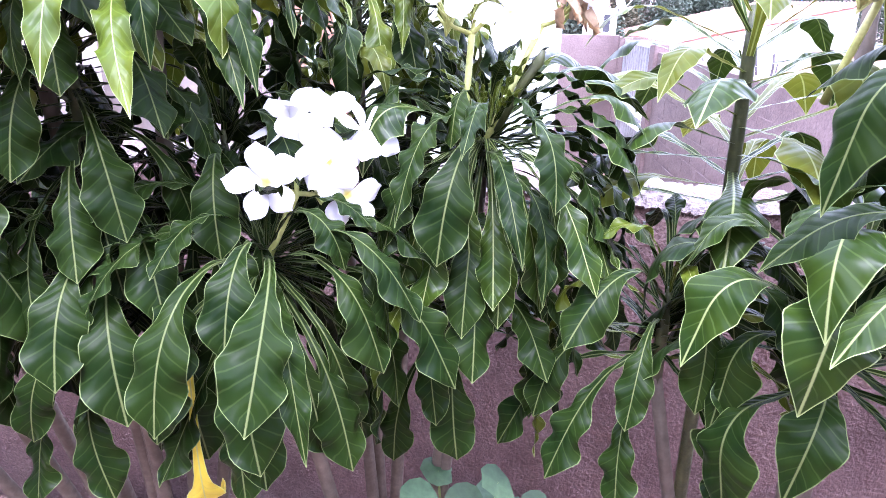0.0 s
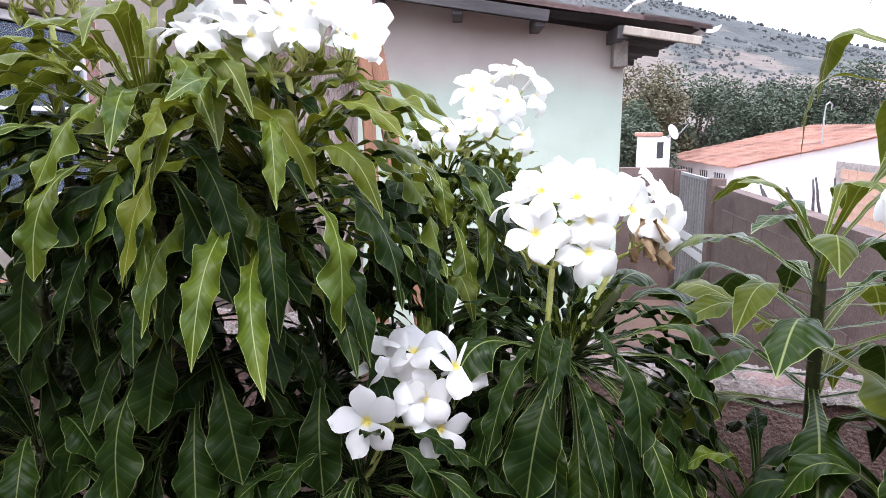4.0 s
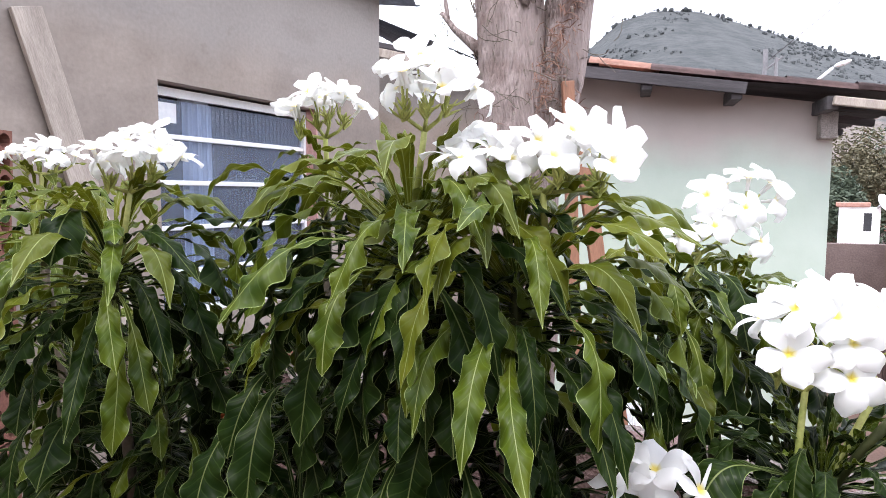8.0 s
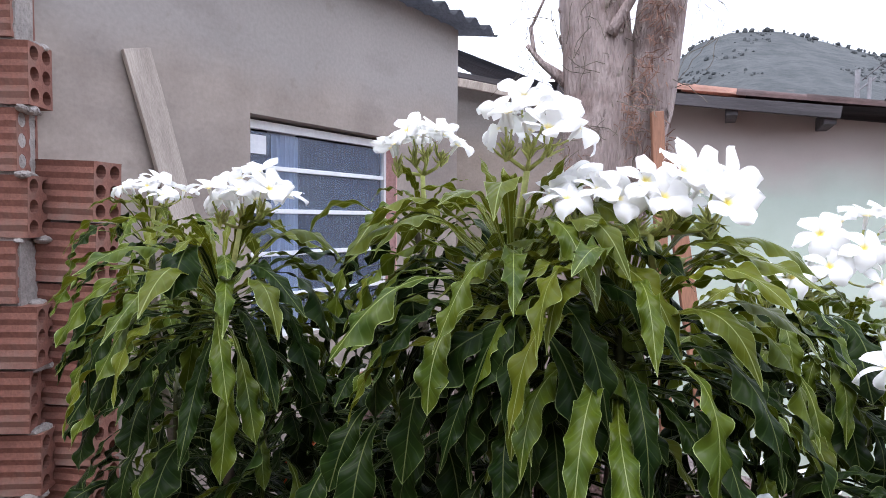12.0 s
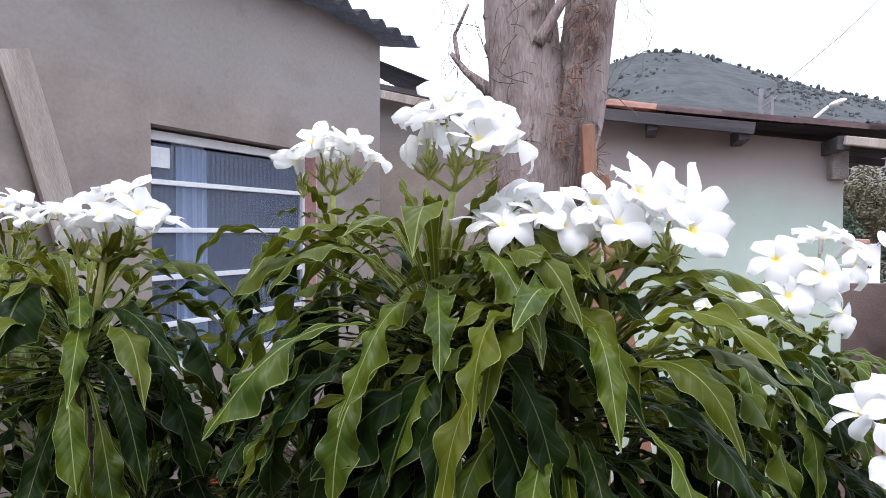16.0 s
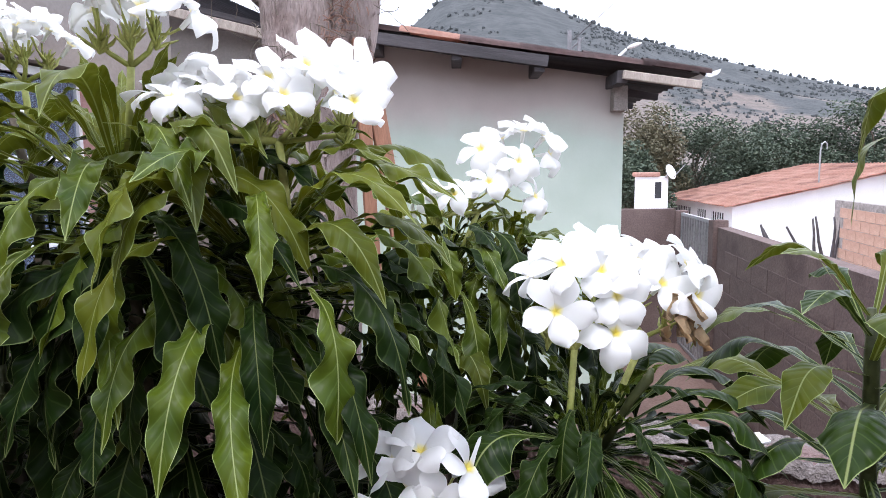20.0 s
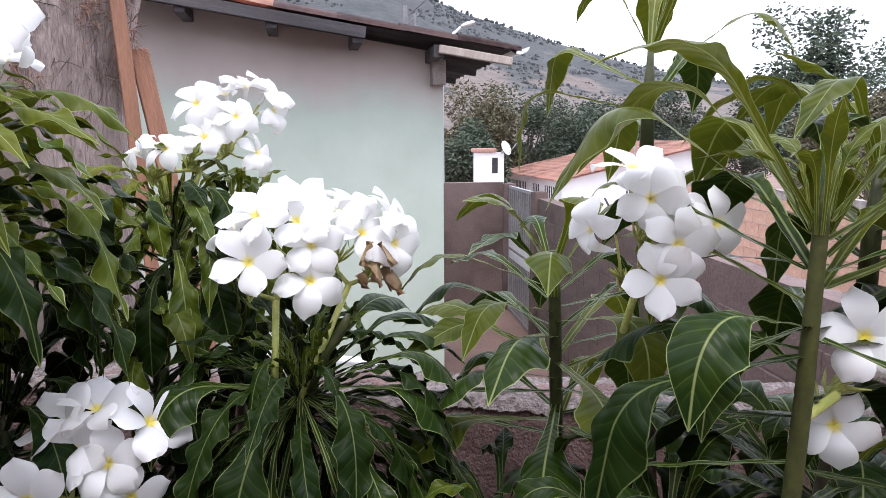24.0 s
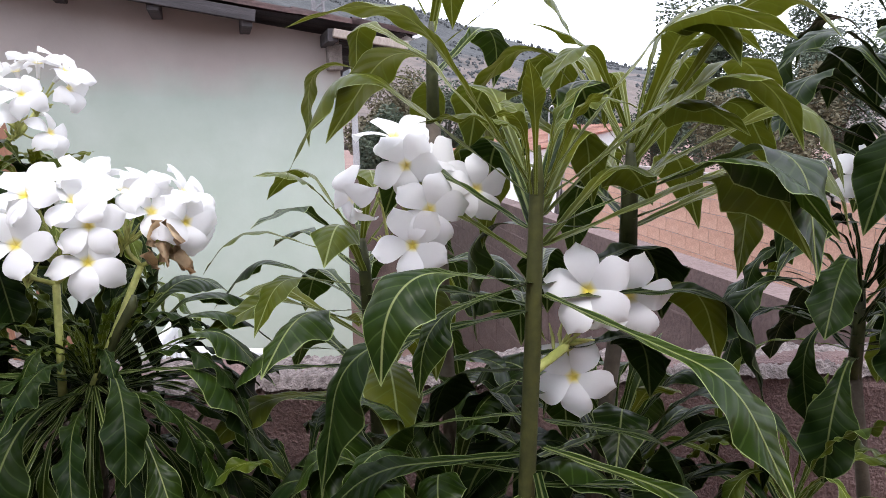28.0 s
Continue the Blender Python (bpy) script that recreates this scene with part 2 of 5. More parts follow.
def petal_mat():
    k = Nodes("white_petal_yellow_throat", 0.5)
    v = k.put("SeparateXYZ", Vector=k.tc.outputs["UV"]).outputs[1]
    white = k.ramp(k.noise(30, 3), (0.3, (0.88, 0.88, 0.89)), (0.7, (0.93, 0.93, 0.93)))
    k.color(k.mix(k.ramp(v, (0.07, (1, 1, 1)), (0.18, (0, 0, 0))), white, (0.9, 0.75, 0.08)))
    tr = k.put("BsdfTranslucent")
    tr.inputs[0].default_value = (0.92, 0.92, 0.9, 1)
    add = k.put("MixShader")
    add.inputs[0].default_value = 0.38
    k.l.new(k.b.outputs[0], add.inputs[1])
    k.l.new(tr.outputs[0], add.inputs[2])
    k.l.new(add.outputs[0], k.n["Material Output"].inputs[0])
    return k.m


def glass_mat():
    k = Nodes("ribbed_window_glass", 0.12)
    k.color(k.ramp(k.noise(3, 3), (0.3, (0.36, 0.47, 0.72)), (0.7, (0.5, 0.6, 0.8))))
    k.b.inputs["Transmission Weight"].default_value = 0.8
    k.b.inputs["IOR"].default_value = 1.45
    return k.m


def far_leaf_mat(name, a, b):
    k = Nodes(name, 0.7)
    info = k.put("NewGeometry")
    k.color(k.mix(info.outputs["Random Per Island"], a, b))
    return k.m


GREEN_WALL = green_wall_mat()
LEAF = leaf_mat("plumeria_leaf", (0.098, 0.124, 0.007), (0.053, 0.084, 0.006), (0.03, 0.056, 0.006), 0.18)
LEAF_DEEP = leaf_mat("deep_green_plumeria_leaf", (0.034, 0.058, 0.005), (0.016, 0.036, 0.0045), (0.009, 0.023, 0.004), 0.2, 0.9, 0.14, 0.3)
# old leaves, colour lowered further for the shade deep in the shrubs
LEAF_OLD_SHADED = leaf_mat("shaded_old_plumeria_leaf", (0.014, 0.026, 0.0035), (0.008, 0.018, 0.003), (0.005, 0.013, 0.003), 0.06, 0.36, 0.06)
LEAF_YOUNG = leaf_mat("young_plumeria_leaf", (0.15, 0.158, 0.009), (0.095, 0.115, 0.008), (0.062, 0.085, 0.007), 0.28)
LEAF_OLIVE = leaf_mat("olive_plumeria_leaf", (0.125, 0.135, 0.009), (0.075, 0.095, 0.008), (0.045, 0.068, 0.007), 0.3)
LEAF_YELLOW = leaf_mat("yellowed_leaf", (0.6, 0.45, 0.03), (0.5, 0.4, 0.03), (0.4, 0.36, 0.04))
PETAL = petal_mat()
GLASS = glass_mat()
TREE_LEAF = far_leaf_mat("tree_foliage", (0.032, 0.052, 0.032), (0.08, 0.105, 0.065))
OLIVE_LEAF = far_leaf_mat("olive_brown_foliage", (0.06, 0.058, 0.03), (0.14, 0.122, 0.068))
def hill_mat():
    """Scrub in clumps of several sizes over the slope, thinning out to bare, dry pasture on the lower flank. Distance
    haze is mixed into the greyed colours.
    """
    k = Nodes("hazed_wooded_hillside", 0.95)
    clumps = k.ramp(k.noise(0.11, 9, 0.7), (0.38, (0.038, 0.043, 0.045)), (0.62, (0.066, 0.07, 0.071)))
    z = k.put("SeparateXYZ", Vector=k.tc.outputs["Object"]).outputs[2]
    low = k.math("SUBTRACT", k.math("ADD", k.noise(0.03, 6, 0.6), 0.22), k.math("DIVIDE", z, 110.0))
    bare = k.ramp(low, (0.44, (0, 0, 0)), (0.52, (1, 1, 1)))
    k.color(k.mix(k.math("MULTIPLY", bare, 0.8), clumps, k.ramp(k.noise(0.25, 6), (0.35, (0.13, 0.106, 0.094)), (0.65, (0.19, 0.152, 0.132)))))
    k.bump(k.noise(0.25, 7), 0.6, 1.5)
    return k.m


HILL = hill_mat()
# greyed like the slope: the haze is in the colour
HILL_TREE = far_leaf_mat("hazed_hill_trees", (0.034, 0.04, 0.042), (0.06, 0.066, 0.068))


# ---- mesh helpers ----
def mesh_of(bm, material, smooth=False):
    me = bpy.data.meshes.new("mesh")
    bm.normal_update()
    bm.to_mesh(me)
    bm.free()
    for m in material if isinstance(material, (list, tuple)) else (material,):
        me.materials.append(m)
    if smooth:
        me.shade_smooth()
    return me


def part(name, bm, material, parent=None, label="", m=None, smooth=False):
    """Links a bmesh as one mesh object under a thing or a part."""
    ob = new(name, bm if isinstance(bm, bpy.types.Mesh) else mesh_of(bm, material, smooth))
    if parent:
        ob.parent = parent
    if m is not None:
        ob.matrix_basis = m
    return tagged(ob, label)


def empty(name, m=None):
    ob = new(name)
    ob.empty_display_size = 0.05
    if m is not None:
        ob.matrix_basis = m
    return ob


def box(bm, x0, x1, y0, y1, z0, z1, bevel=0.0):
    r = bmesh.ops.create_cube(bm, size=1, matrix=Matrix.LocRotScale(((x0 + x1) / 2, (y0 + y1) / 2, (z0 + z1) / 2), None, (abs(x1 - x0), abs(y1 - y0), abs(z1 - z0))))
    if bevel:
        edges = list({e for v in r["verts"] for e in v.link_edges})
        bmesh.ops.bevel(bm, geom=edges, offset=bevel, segments=2, affect="EDGES", profile=0.5)
    return bm


def boxed(*a, bevel=0.0):
    return box(bmesh.new(), *a, bevel=bevel)


def tube(bm, pts, radii, sides=8, cap=True):
    """A round tapered tube through points."""
    rings = []
    for i, p in enumerate(pts):
        p = Vector(p)
        d = (Vector(pts[min(i + 1, len(pts) - 1)]) - Vector(pts[max(i - 1, 0)])).normalized()
        a = d.orthogonal() if abs(d.z) < 0.95 else d.cross(Vector((0, 1, 0)))
        if abs(d.z) < 0.95:
            a = d.cross(Vector((0, 0, 1)))
        a.normalize()
        b = d.cross(a)
        r = radii[i] if isinstance(radii, (list, tuple)) else radii
        rings.append([bm.verts.new(p + r * (math.cos(2 * math.pi * k / sides) * a + math.sin(2 * math.pi * k / sides) * b)) for k in range(sides)])
    for r0, r1 in zip(rings, rings[1:]):
        for k in range(sides):
            bm.faces.new((r0[k], r0[(k + 1) % sides], r1[(k + 1) % sides], r1[k]))
    if cap:
        bm.faces.new(rings[0][::-1])
        bm.faces.new(rings[-1])
    return bm


def sheet(nx, ny, fn):
    """A grid of nx x ny faces, its points given by fn(u, v)."""
    bm = bmesh.new()
    g = [[bm.verts.new(fn(i / nx, j / ny)) for i in range(nx + 1)] for j in range(ny + 1)]
    for j in range(ny):
        for i in range(nx):
            bm.faces.new((g[j][i], g[j][i + 1], g[j + 1][i + 1], g[j + 1][i]))
    return bm


def frame_at(p, d):
    """A pose at p whose x axis runs along the level direction d."""
    return pose(p[0], p[1], p[2], 0, 0, math.degrees(math.atan2(d[1], d[0])))


rnd = random.Random(7)
GROUND = -0.5
YARD = 0.15

# ---- ground, hill and distance ----
def build_ground():
    def fn(u, v):
        x, y = -900 + 1800 * u, -900 + 1800 * v
        k = max(0.0, min(1.0, (y - 10.5) / 5))
        return (x, y, GROUND - 1.0 * k * k * (3 - 2 * k))
    bm = bmesh.new()
    ys = [-900, -100, -20, 0, 5, 10.5, 11.5, 12.5, 13.5, 14.5, 15.5, 20, 60, 200, 400, 900]
    xs = [-900, -200, -50, -10, 0, 10, 20, 50, 200, 900]
    g = [[bm.verts.new(fn((x + 900) / 1800, (y + 900) / 1800)) for x in xs] for y in ys]
    for j in range(len(ys) - 1):
        for i in range(len(xs) - 1):
            bm.faces.new((g[j][i], g[j][i + 1], g[j + 1][i + 1], g[j + 1][i]))
    tagged(part("ground", bm, DIRT), "reddish trodden earth of a yard and lane", "ground", kind="structure")
    # raised yard on the near side of the low wall
    bm = bmesh.new()
    pts = [(-3.2, 3.0), (-0.98, 2.06), (3.3, 0.13), (4.2, -4), (-4, -4)]
    low = [bm.verts.new((x, y, GROUND - 0.02)) for x, y in pts]
    top = [bm.verts.new((x, y, YARD)) for x, y in pts]
    bm.faces.new(top[::-1])
    for i in range(5):
        bm.faces.new((low[i], low[(i + 1) % 5], top[(i + 1) % 5], top[i]))
    tagged(part("yard_soil", bm, DIRT), "dark soil bed behind the low wall", "soil", kind="structure")


RIDGE = [(-420, 40), (-200, 52), (-80, 60), (-10, 66), (12, 75), (29, 90), (45, 94.5), (66, 93.5), (86, 87), (127, 73), (185, 59.5), (221, 52), (262, 45.5), (330, 38), (480, 26), (800, 14)]


def ridge_z(x):
    for (x0, z0), (x1, z1) in zip(RIDGE, RIDGE[1:]):
        if x0 <= x <= x1:
            f = (x - x0) / (x1 - x0)
            return z0 + (z1 - z0) * f
    return 14


def build_hill():
    def fn(u, v):
        x = -420 + 1200 * u
        y = 130 + 220 * v
        h = ridge_z(x) * (v ** 1.25) + 5 * noise.noise(Vector((x / 60, y / 60, 0))) * v * (1 - v) * 3
        return (x, y, GROUND + h)
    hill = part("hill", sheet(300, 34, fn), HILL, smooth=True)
    tagged(hill, "wooded hill with dry bare patches, haze painted into its colour", "hill", kind="structure")
    r = random.Random(3)
    spots = [(r.uniform(-60, 420), 349, 1.0, 0.35 + 1.3 * r.random() ** 3) for _ in range(520)]
    for _ in range(11000):
        v = r.uniform(0.12, 0.99)
        x = r.uniform(-40, 420)
        if noise.noise(Vector((x / 45, 220 * v / 30, 5))) + 0.5 * noise.noise(Vector((x / 12, 220 * v / 9, 2))) > 0.08:
            spots.append((x, 130 + 220 * v, v, (0.25 + 1.1 * r.random() ** 2) * (0.6 + 0.5 * v)))
    base = bmesh.new()
    bmesh.ops.create_icosphere(base, subdivisions=1, radius=1)
    shape = np.array([v.co for v in base.verts])
    tris = np.array([[v.index for v in f.verts] for f in base.faces])
    base.free()
    verts, faces = [], []
    rng = np.random.default_rng(3)
    for k, (x, y, v, s) in enumerate(spots):
        z = GROUND + ridge_z(x) * (v ** 1.25) + 15 * noise.noise(Vector((x / 60, y / 60, 0))) * v * (1 - v)
        q = shape * (1 + 0.5 * (rng.random((len(shape), 1)) - 0.5)) * (s * 0.8, s * 0.8, s * (0.6 + 0.6 * rng.random()))
        verts.append(q + (x, y, z + s * 0.25))
        faces.append(tris + k * len(shape))
    me = bpy.data.meshes.new("mesh")
    me.from_pydata(np.concatenate(verts).tolist(), [], np.concatenate(faces).tolist())
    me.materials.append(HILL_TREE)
    tagged(part("ridge_trees", me, None), "small trees scattered over the hill, greyed with painted haze", "trees", kind="stuff")
    mast = empty("mast", pose(36.6, 350, 87))
    bm = bmesh.new()
    tube(bm, [(0, 0, -7), (0, 0, 3.2)], [0.9, 0.6], 6)
    part("tower", bm, GREY_METAL, mast)
    tagged(mast, "small pale mast on the hilltop", "mast")


# ---- house with the window ----
W1_DIR = Vector((0.2826, 0.9592, 0))
W1_OUT = Vector((0.9592, -0.2826, 0))      # towards the yard
W1_O = Vector((-1.457, 2.633, 0))          # left edge of the window opening


def build_house_one():
    m = frame_at(W1_O, W1_DIR)             # local x along the wall, local y into the house
    win0, win1, wz0, wz1 = 0.0, 1.06, 1.2, 2.222
    bm = bmesh.new()
    S0, S1, T = -3.2, 1.715, 0.16
    box(bm, S0, win0, 0, T, GROUND - 0.05, 3.0)
    box(bm, win1, S1, 0, T, GROUND - 0.05, 3.0)
    box(bm, win0, win1, 0, T, GROUND - 0.05, wz0)
    box(bm, win0, win1, 0, T, wz1, 3.0)
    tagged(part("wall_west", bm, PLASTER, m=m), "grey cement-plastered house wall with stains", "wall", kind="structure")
    bm = bmesh.new()
    box(bm, S1 - 0.16, S1, T, 3.4, GROUND - 0.05, 3.0)
    box(bm, S0, S0 + 0.16, T, 3.4, GROUND - 0.05, 3.0)
    box(bm, S0 + 0.16, S1 - 0.16, 3.24, 3.4, GROUND - 0.05, 3.0)
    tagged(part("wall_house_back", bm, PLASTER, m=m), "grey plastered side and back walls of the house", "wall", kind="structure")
    # added backing sheet, coloured as the unlit depth of the room
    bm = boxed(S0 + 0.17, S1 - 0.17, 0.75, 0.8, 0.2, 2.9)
    tagged(part("wall_inner", bm, BLACK, m=m), "near-black sheet added for the darkness of the room behind the window", "wall", kind="structure")
    # window set back in the opening
    w = empty("window_1", m)
    tagged(w, "ribbed-glass tilting window with white metal bars", "window", kind="structure")
    part("jamb", boxed(win1 - 0.006, win1 + 0.003, -0.002, 0.075, wz0, wz1), PINK_JAMB, w, "pink painted reveal")
    f = 0.022
    y0, y1 = 0.07, 0.105
    part("window_frame", boxed(win0, win1 - 0.006, y0, y1, wz1 - 0.05, wz1 - 0.012), WHITE_METAL, w)
    part("window_frame", boxed(win0, win1 - 0.006, y0, y1, wz0 + 0.001, wz0 + 0.03), WHITE_METAL, w)
    part("window_frame", boxed(win0 + 0.001, win0 + f, y0, y1, wz0 + 0.03, wz1 - 0.05), WHITE_METAL, w)
    part("window_frame", boxed(win1 - 0.006 - f, win1 - 0.007, y0, y1, wz0 + 0.03, wz1 - 0.05), WHITE_METAL, w)
    levels = [wz0 + 0.03, 1.4, 1.6, 1.8, 2.0, wz1 - 0.05]
    for z in levels[1:-1]:
        part("glazing_bar", boxed(win0 + f, win1 - 0.007 - f, y0 + 0.002, y1 - 0.004, z - 0.011, z + 0.011, bevel=0.003), WHITE_METAL, w)
    for a, b in zip(levels, levels[1:]):
        n = 70
        def fn(u, v, a=a, b=b):
            x = win0 + f + u * (win1 - 0.007 - 2 * f - win0)
            return (x, 0.088 + 0.0025 * math.sin(u * 2 * math.pi * 35), a + 0.011 + v * (b - a - 0.022))
        pane = part("pane", sheet(140, 1, fn), GLASS, w, smooth=True)
        pane.visible_shadow = False
    part("sticker", boxed(win0 + 0.05, win0 + 0.16, 0.078, 0.081, 2.06, 2.145), CURTAIN, w, "small white paper sticker")
    def drape(x0, x1):
        return lambda u, v: (x0 + u * (x1 - x0), 0.135 + 0.014 * math.sin(u * 22), 1.0 + 1.2 * v)
    tagged(part("curtain", sheet(40, 2, drape(win0 + 0.22, win0 + 0.4)), CURTAIN, m=m, smooth=True), "narrow white curtain hanging behind the window", "curtain")
    # corrugated eave
    n = 60
    def roof(u, v, dz=0.0):
        x = S0 - 0.1 + u * (S1 + 0.28 - S0)
        y = -0.2 + 3.9 * v
        return (x, y, 2.985 + 0.028 * math.cos(2 * math.pi * x / 0.177) + 0.16 * v * 3.9 + dz)
    bm = sheet(420, 6, roof)
    bmesh.ops.solidify(bm, geom=bm.faces[:], thickness=0.012)
    tagged(part("roof_west", bm, FIBRE, m=m, smooth=True), "grey corrugated fibre-cement roof over the plastered house", "roof", kind="structure")


# ---- lower building behind the tree, and the green house ----
G_DIR = Vector((0.995, -0.1, 0)).normalized()
G_O = Vector((1.965, 4.912, 0))            # the free corner of the green wall


def build_green_house():
    m = frame_at(G_O, G_DIR)               # local x along the wall, 0 at its right end; local y to the back
    slope = -0.2 / 1.39
    top = lambda x: 2.37 + slope * x
    bm = bmesh.new()
    def gable(x0, x1, t0, t1):
        v = [bm.verts.new(c) for c in ((x0, 0, GROUND - 0.05), (x1, 0, GROUND - 0.05), (x1, 0, top(x1) + t1), (x0, 0, top(x0) + t0), (x0, 0.16, GROUND - 0.05), (x1, 0.16, GROUND - 0.05), (x1, 0.16, top(x1) + t1), (x0, 0.16, top(x0) + t0))]
        for q in ((0, 1, 2, 3), (7, 6, 5, 4), (1, 5, 6, 2), (0, 3, 7, 4), (3, 2, 6, 7), (4, 5, 1, 0)):
            bm.faces.new([v[i] for i in q])
    gable(-2.2, 0, 0, 0)
    box(bm, -0.16, 0, 0.16, 3.0, GROUND - 0.05, 2.3)
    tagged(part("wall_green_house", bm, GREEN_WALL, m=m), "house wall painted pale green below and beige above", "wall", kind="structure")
    # roof: tiles on a sooty deck, verge overhanging the wall
    roof = empty("roof_green_house", m)
    tagged(roof, "sagging roof edge of old clay tiles on dark timber", "roof", kind="structure")
    def deck(u, v):
        x = -2.4 + 2.85 * u
        return (x, -0.36 + 3.4 * v, top(x) + 0.03 + 0.012 * math.sin(u * 9))
    bm = sheet(16, 4, deck)
    bmesh.ops.solidify(bm, geom=bm.faces[:], thickness=0.03)
    part("deck", bm, DARK_WOOD, roof)
    for i, x in enumerate((-2.3, -1.75, -1.2, -0.65, -0.1)):
        part("purlin", boxed(-0.035, 0.035, -0.34, 0.05, -0.09, -0.005, bevel=0.006), DARK_WOOD, roof, m=pose(x, 0, top(x)))
    part("fascia", boxed(-2.35, -0.6, -0.37, -0.345, -0.055, 0.02, bevel=0.004), DARK_WOOD, roof, m=pose(0, 0, top(0), 0, math.degrees(math.atan(-slope)), 0))
    bm = boxed(-0.1, 0.42, -0.385, -0.345, -0.065, -0.01, bevel=0.006)
    part("beam", bm, GREY_WOOD, roof, "grey timber beam end", m=pose(0, 0, top(0), 0, math.degrees(math.atan(-slope)), 0))
    part("bracket", boxed(-0.1, 0.0, -0.11, -0.002, -0.235, -0.06, bevel=0.008), MORTAR, roof, "pale concrete bracket block", m=pose(0, 0, top(0)))
    # barrel tiles, rows running along the slope, edge row clearly seen
    def tile(ob_parent, x, y, mat, ang, flip=1):
        n = 8
        bm = bmesh.new()
        def fn(u, v):
            a = math.pi * (u - 0.5) * 0.95
            r = 0.078 - 0.012 * v
            return ((v - 0.5) * 0.46, r * math.sin(a), flip * r * 0.75 * math.cos(a))
        bm = sheet(n, 3, fn)
        bmesh.ops.solidify(bm, geom=bm.faces[:], thickness=0.012)
        return part("tile", bm, mat, ob_parent, m=pose(x, y, top(x) + 0.04, 0, math.degrees(math.atan(-slope)), ang), smooth=True)
    first = None
    for k in range(7):
        for j in range(14):
            x = -2.15 + k * 0.4
            y = -0.3 + j * 0.155
            red = (j == 0 and k in (2,))
            if red:
                tile(roof, x, y, ROOF_CLAY, 0)
            elif first is None:
                first = tile(roof, x, y, OLD_TILE, 0)
            else:
                ob = first.copy()
                scene.collection.objects.link(ob)
                ob.matrix_basis = pose(x + rnd.uniform(-0.015, 0.015), y, top(x) + 0.036 + rnd.uniform(-0.006, 0.006), 0, math.degrees(math.atan(-slope)), rnd.uniform(-2, 2))
    # upturned gutter tile at the low end
    t = tile(roof, 0.47, -0.28, WHITE_PAINT, 90, -1)
    t.matrix_basis = pose(0.46, -0.12, 2.385, 0, 0, 92)
    # rafters under the far eave at the end of the house
    for j in range(4):
        part("rafter", boxed(-0.02, 0.34, -0.025, 0.025, -0.08, -0.03, bevel=0.005), DARK_WOOD, roof, m=pose(0, 0.3 + 0.7 * j, top(0), 0, math.degrees(math.atan(-slope)), 0))
    # grey recess wall to the left of the green wall, with a sheet roof
    bm = bmesh.new()
    v = [bm.verts.new(c) for y in (0.02, 0.18) for c in ((-3.9, y, GROUND - 0.05), (-2.2, y, GROUND - 0.05), (-2.2, y, 2.6), (-3.9, y, 3.0))]
    for q in ((0, 1, 2, 3), (7, 6, 5, 4), (1, 5, 6, 2), (0, 3, 7, 4), (3, 2, 6, 7), (4, 5, 1, 0)):
        bm.faces.new([v[i] for i in q])
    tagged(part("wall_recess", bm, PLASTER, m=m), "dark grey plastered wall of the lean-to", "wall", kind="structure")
    def lean(u, v):
        x = -3.9 + 1.68 * u
        return (x, -0.16 + 2.8 * v, 3.07 - 0.44 * (x + 3.17) + 0.08 * v + 0.018 * math.cos(2 * math.pi * v * 2.8 / 0.18))
    bm = sheet(6, 130, lean)
    bmesh.ops.solidify(bm, geom=bm.faces[:], thickness=0.02)
    tagged(part("roof_lean_to", bm, DARK_FIBRE, m=m, smooth=True), "dark corrugated lean-to roof", "roof", kind="structure")
    ledge = pose(-3.9, 0, 3.02, 0, math.degrees(math.atan(0.25)), 0)
    part_b = part("beam", boxed(0, 1.7, -0.13, -0.09, -0.03, 0.035, bevel=0.005), GREY_WOOD, m=m @ ledge)
    tagged(part_b, "grey timber edge beam of the lean-to", "trim", kind="structure")
    part_c = part("beam", boxed(0, 1.7, -0.09, 0.02, 0.045, 0.085, bevel=0.005), DARK_WOOD, m=m @ ledge)
    tagged(part_c, "dark timber under the lean-to roof", "trim", kind="structure")


# ---- walls of the lane ----
NW_O = Vector((-0.98, 2.215, 0))
NW_DIR = Vector((0.912, -0.41, 0)).normalized()


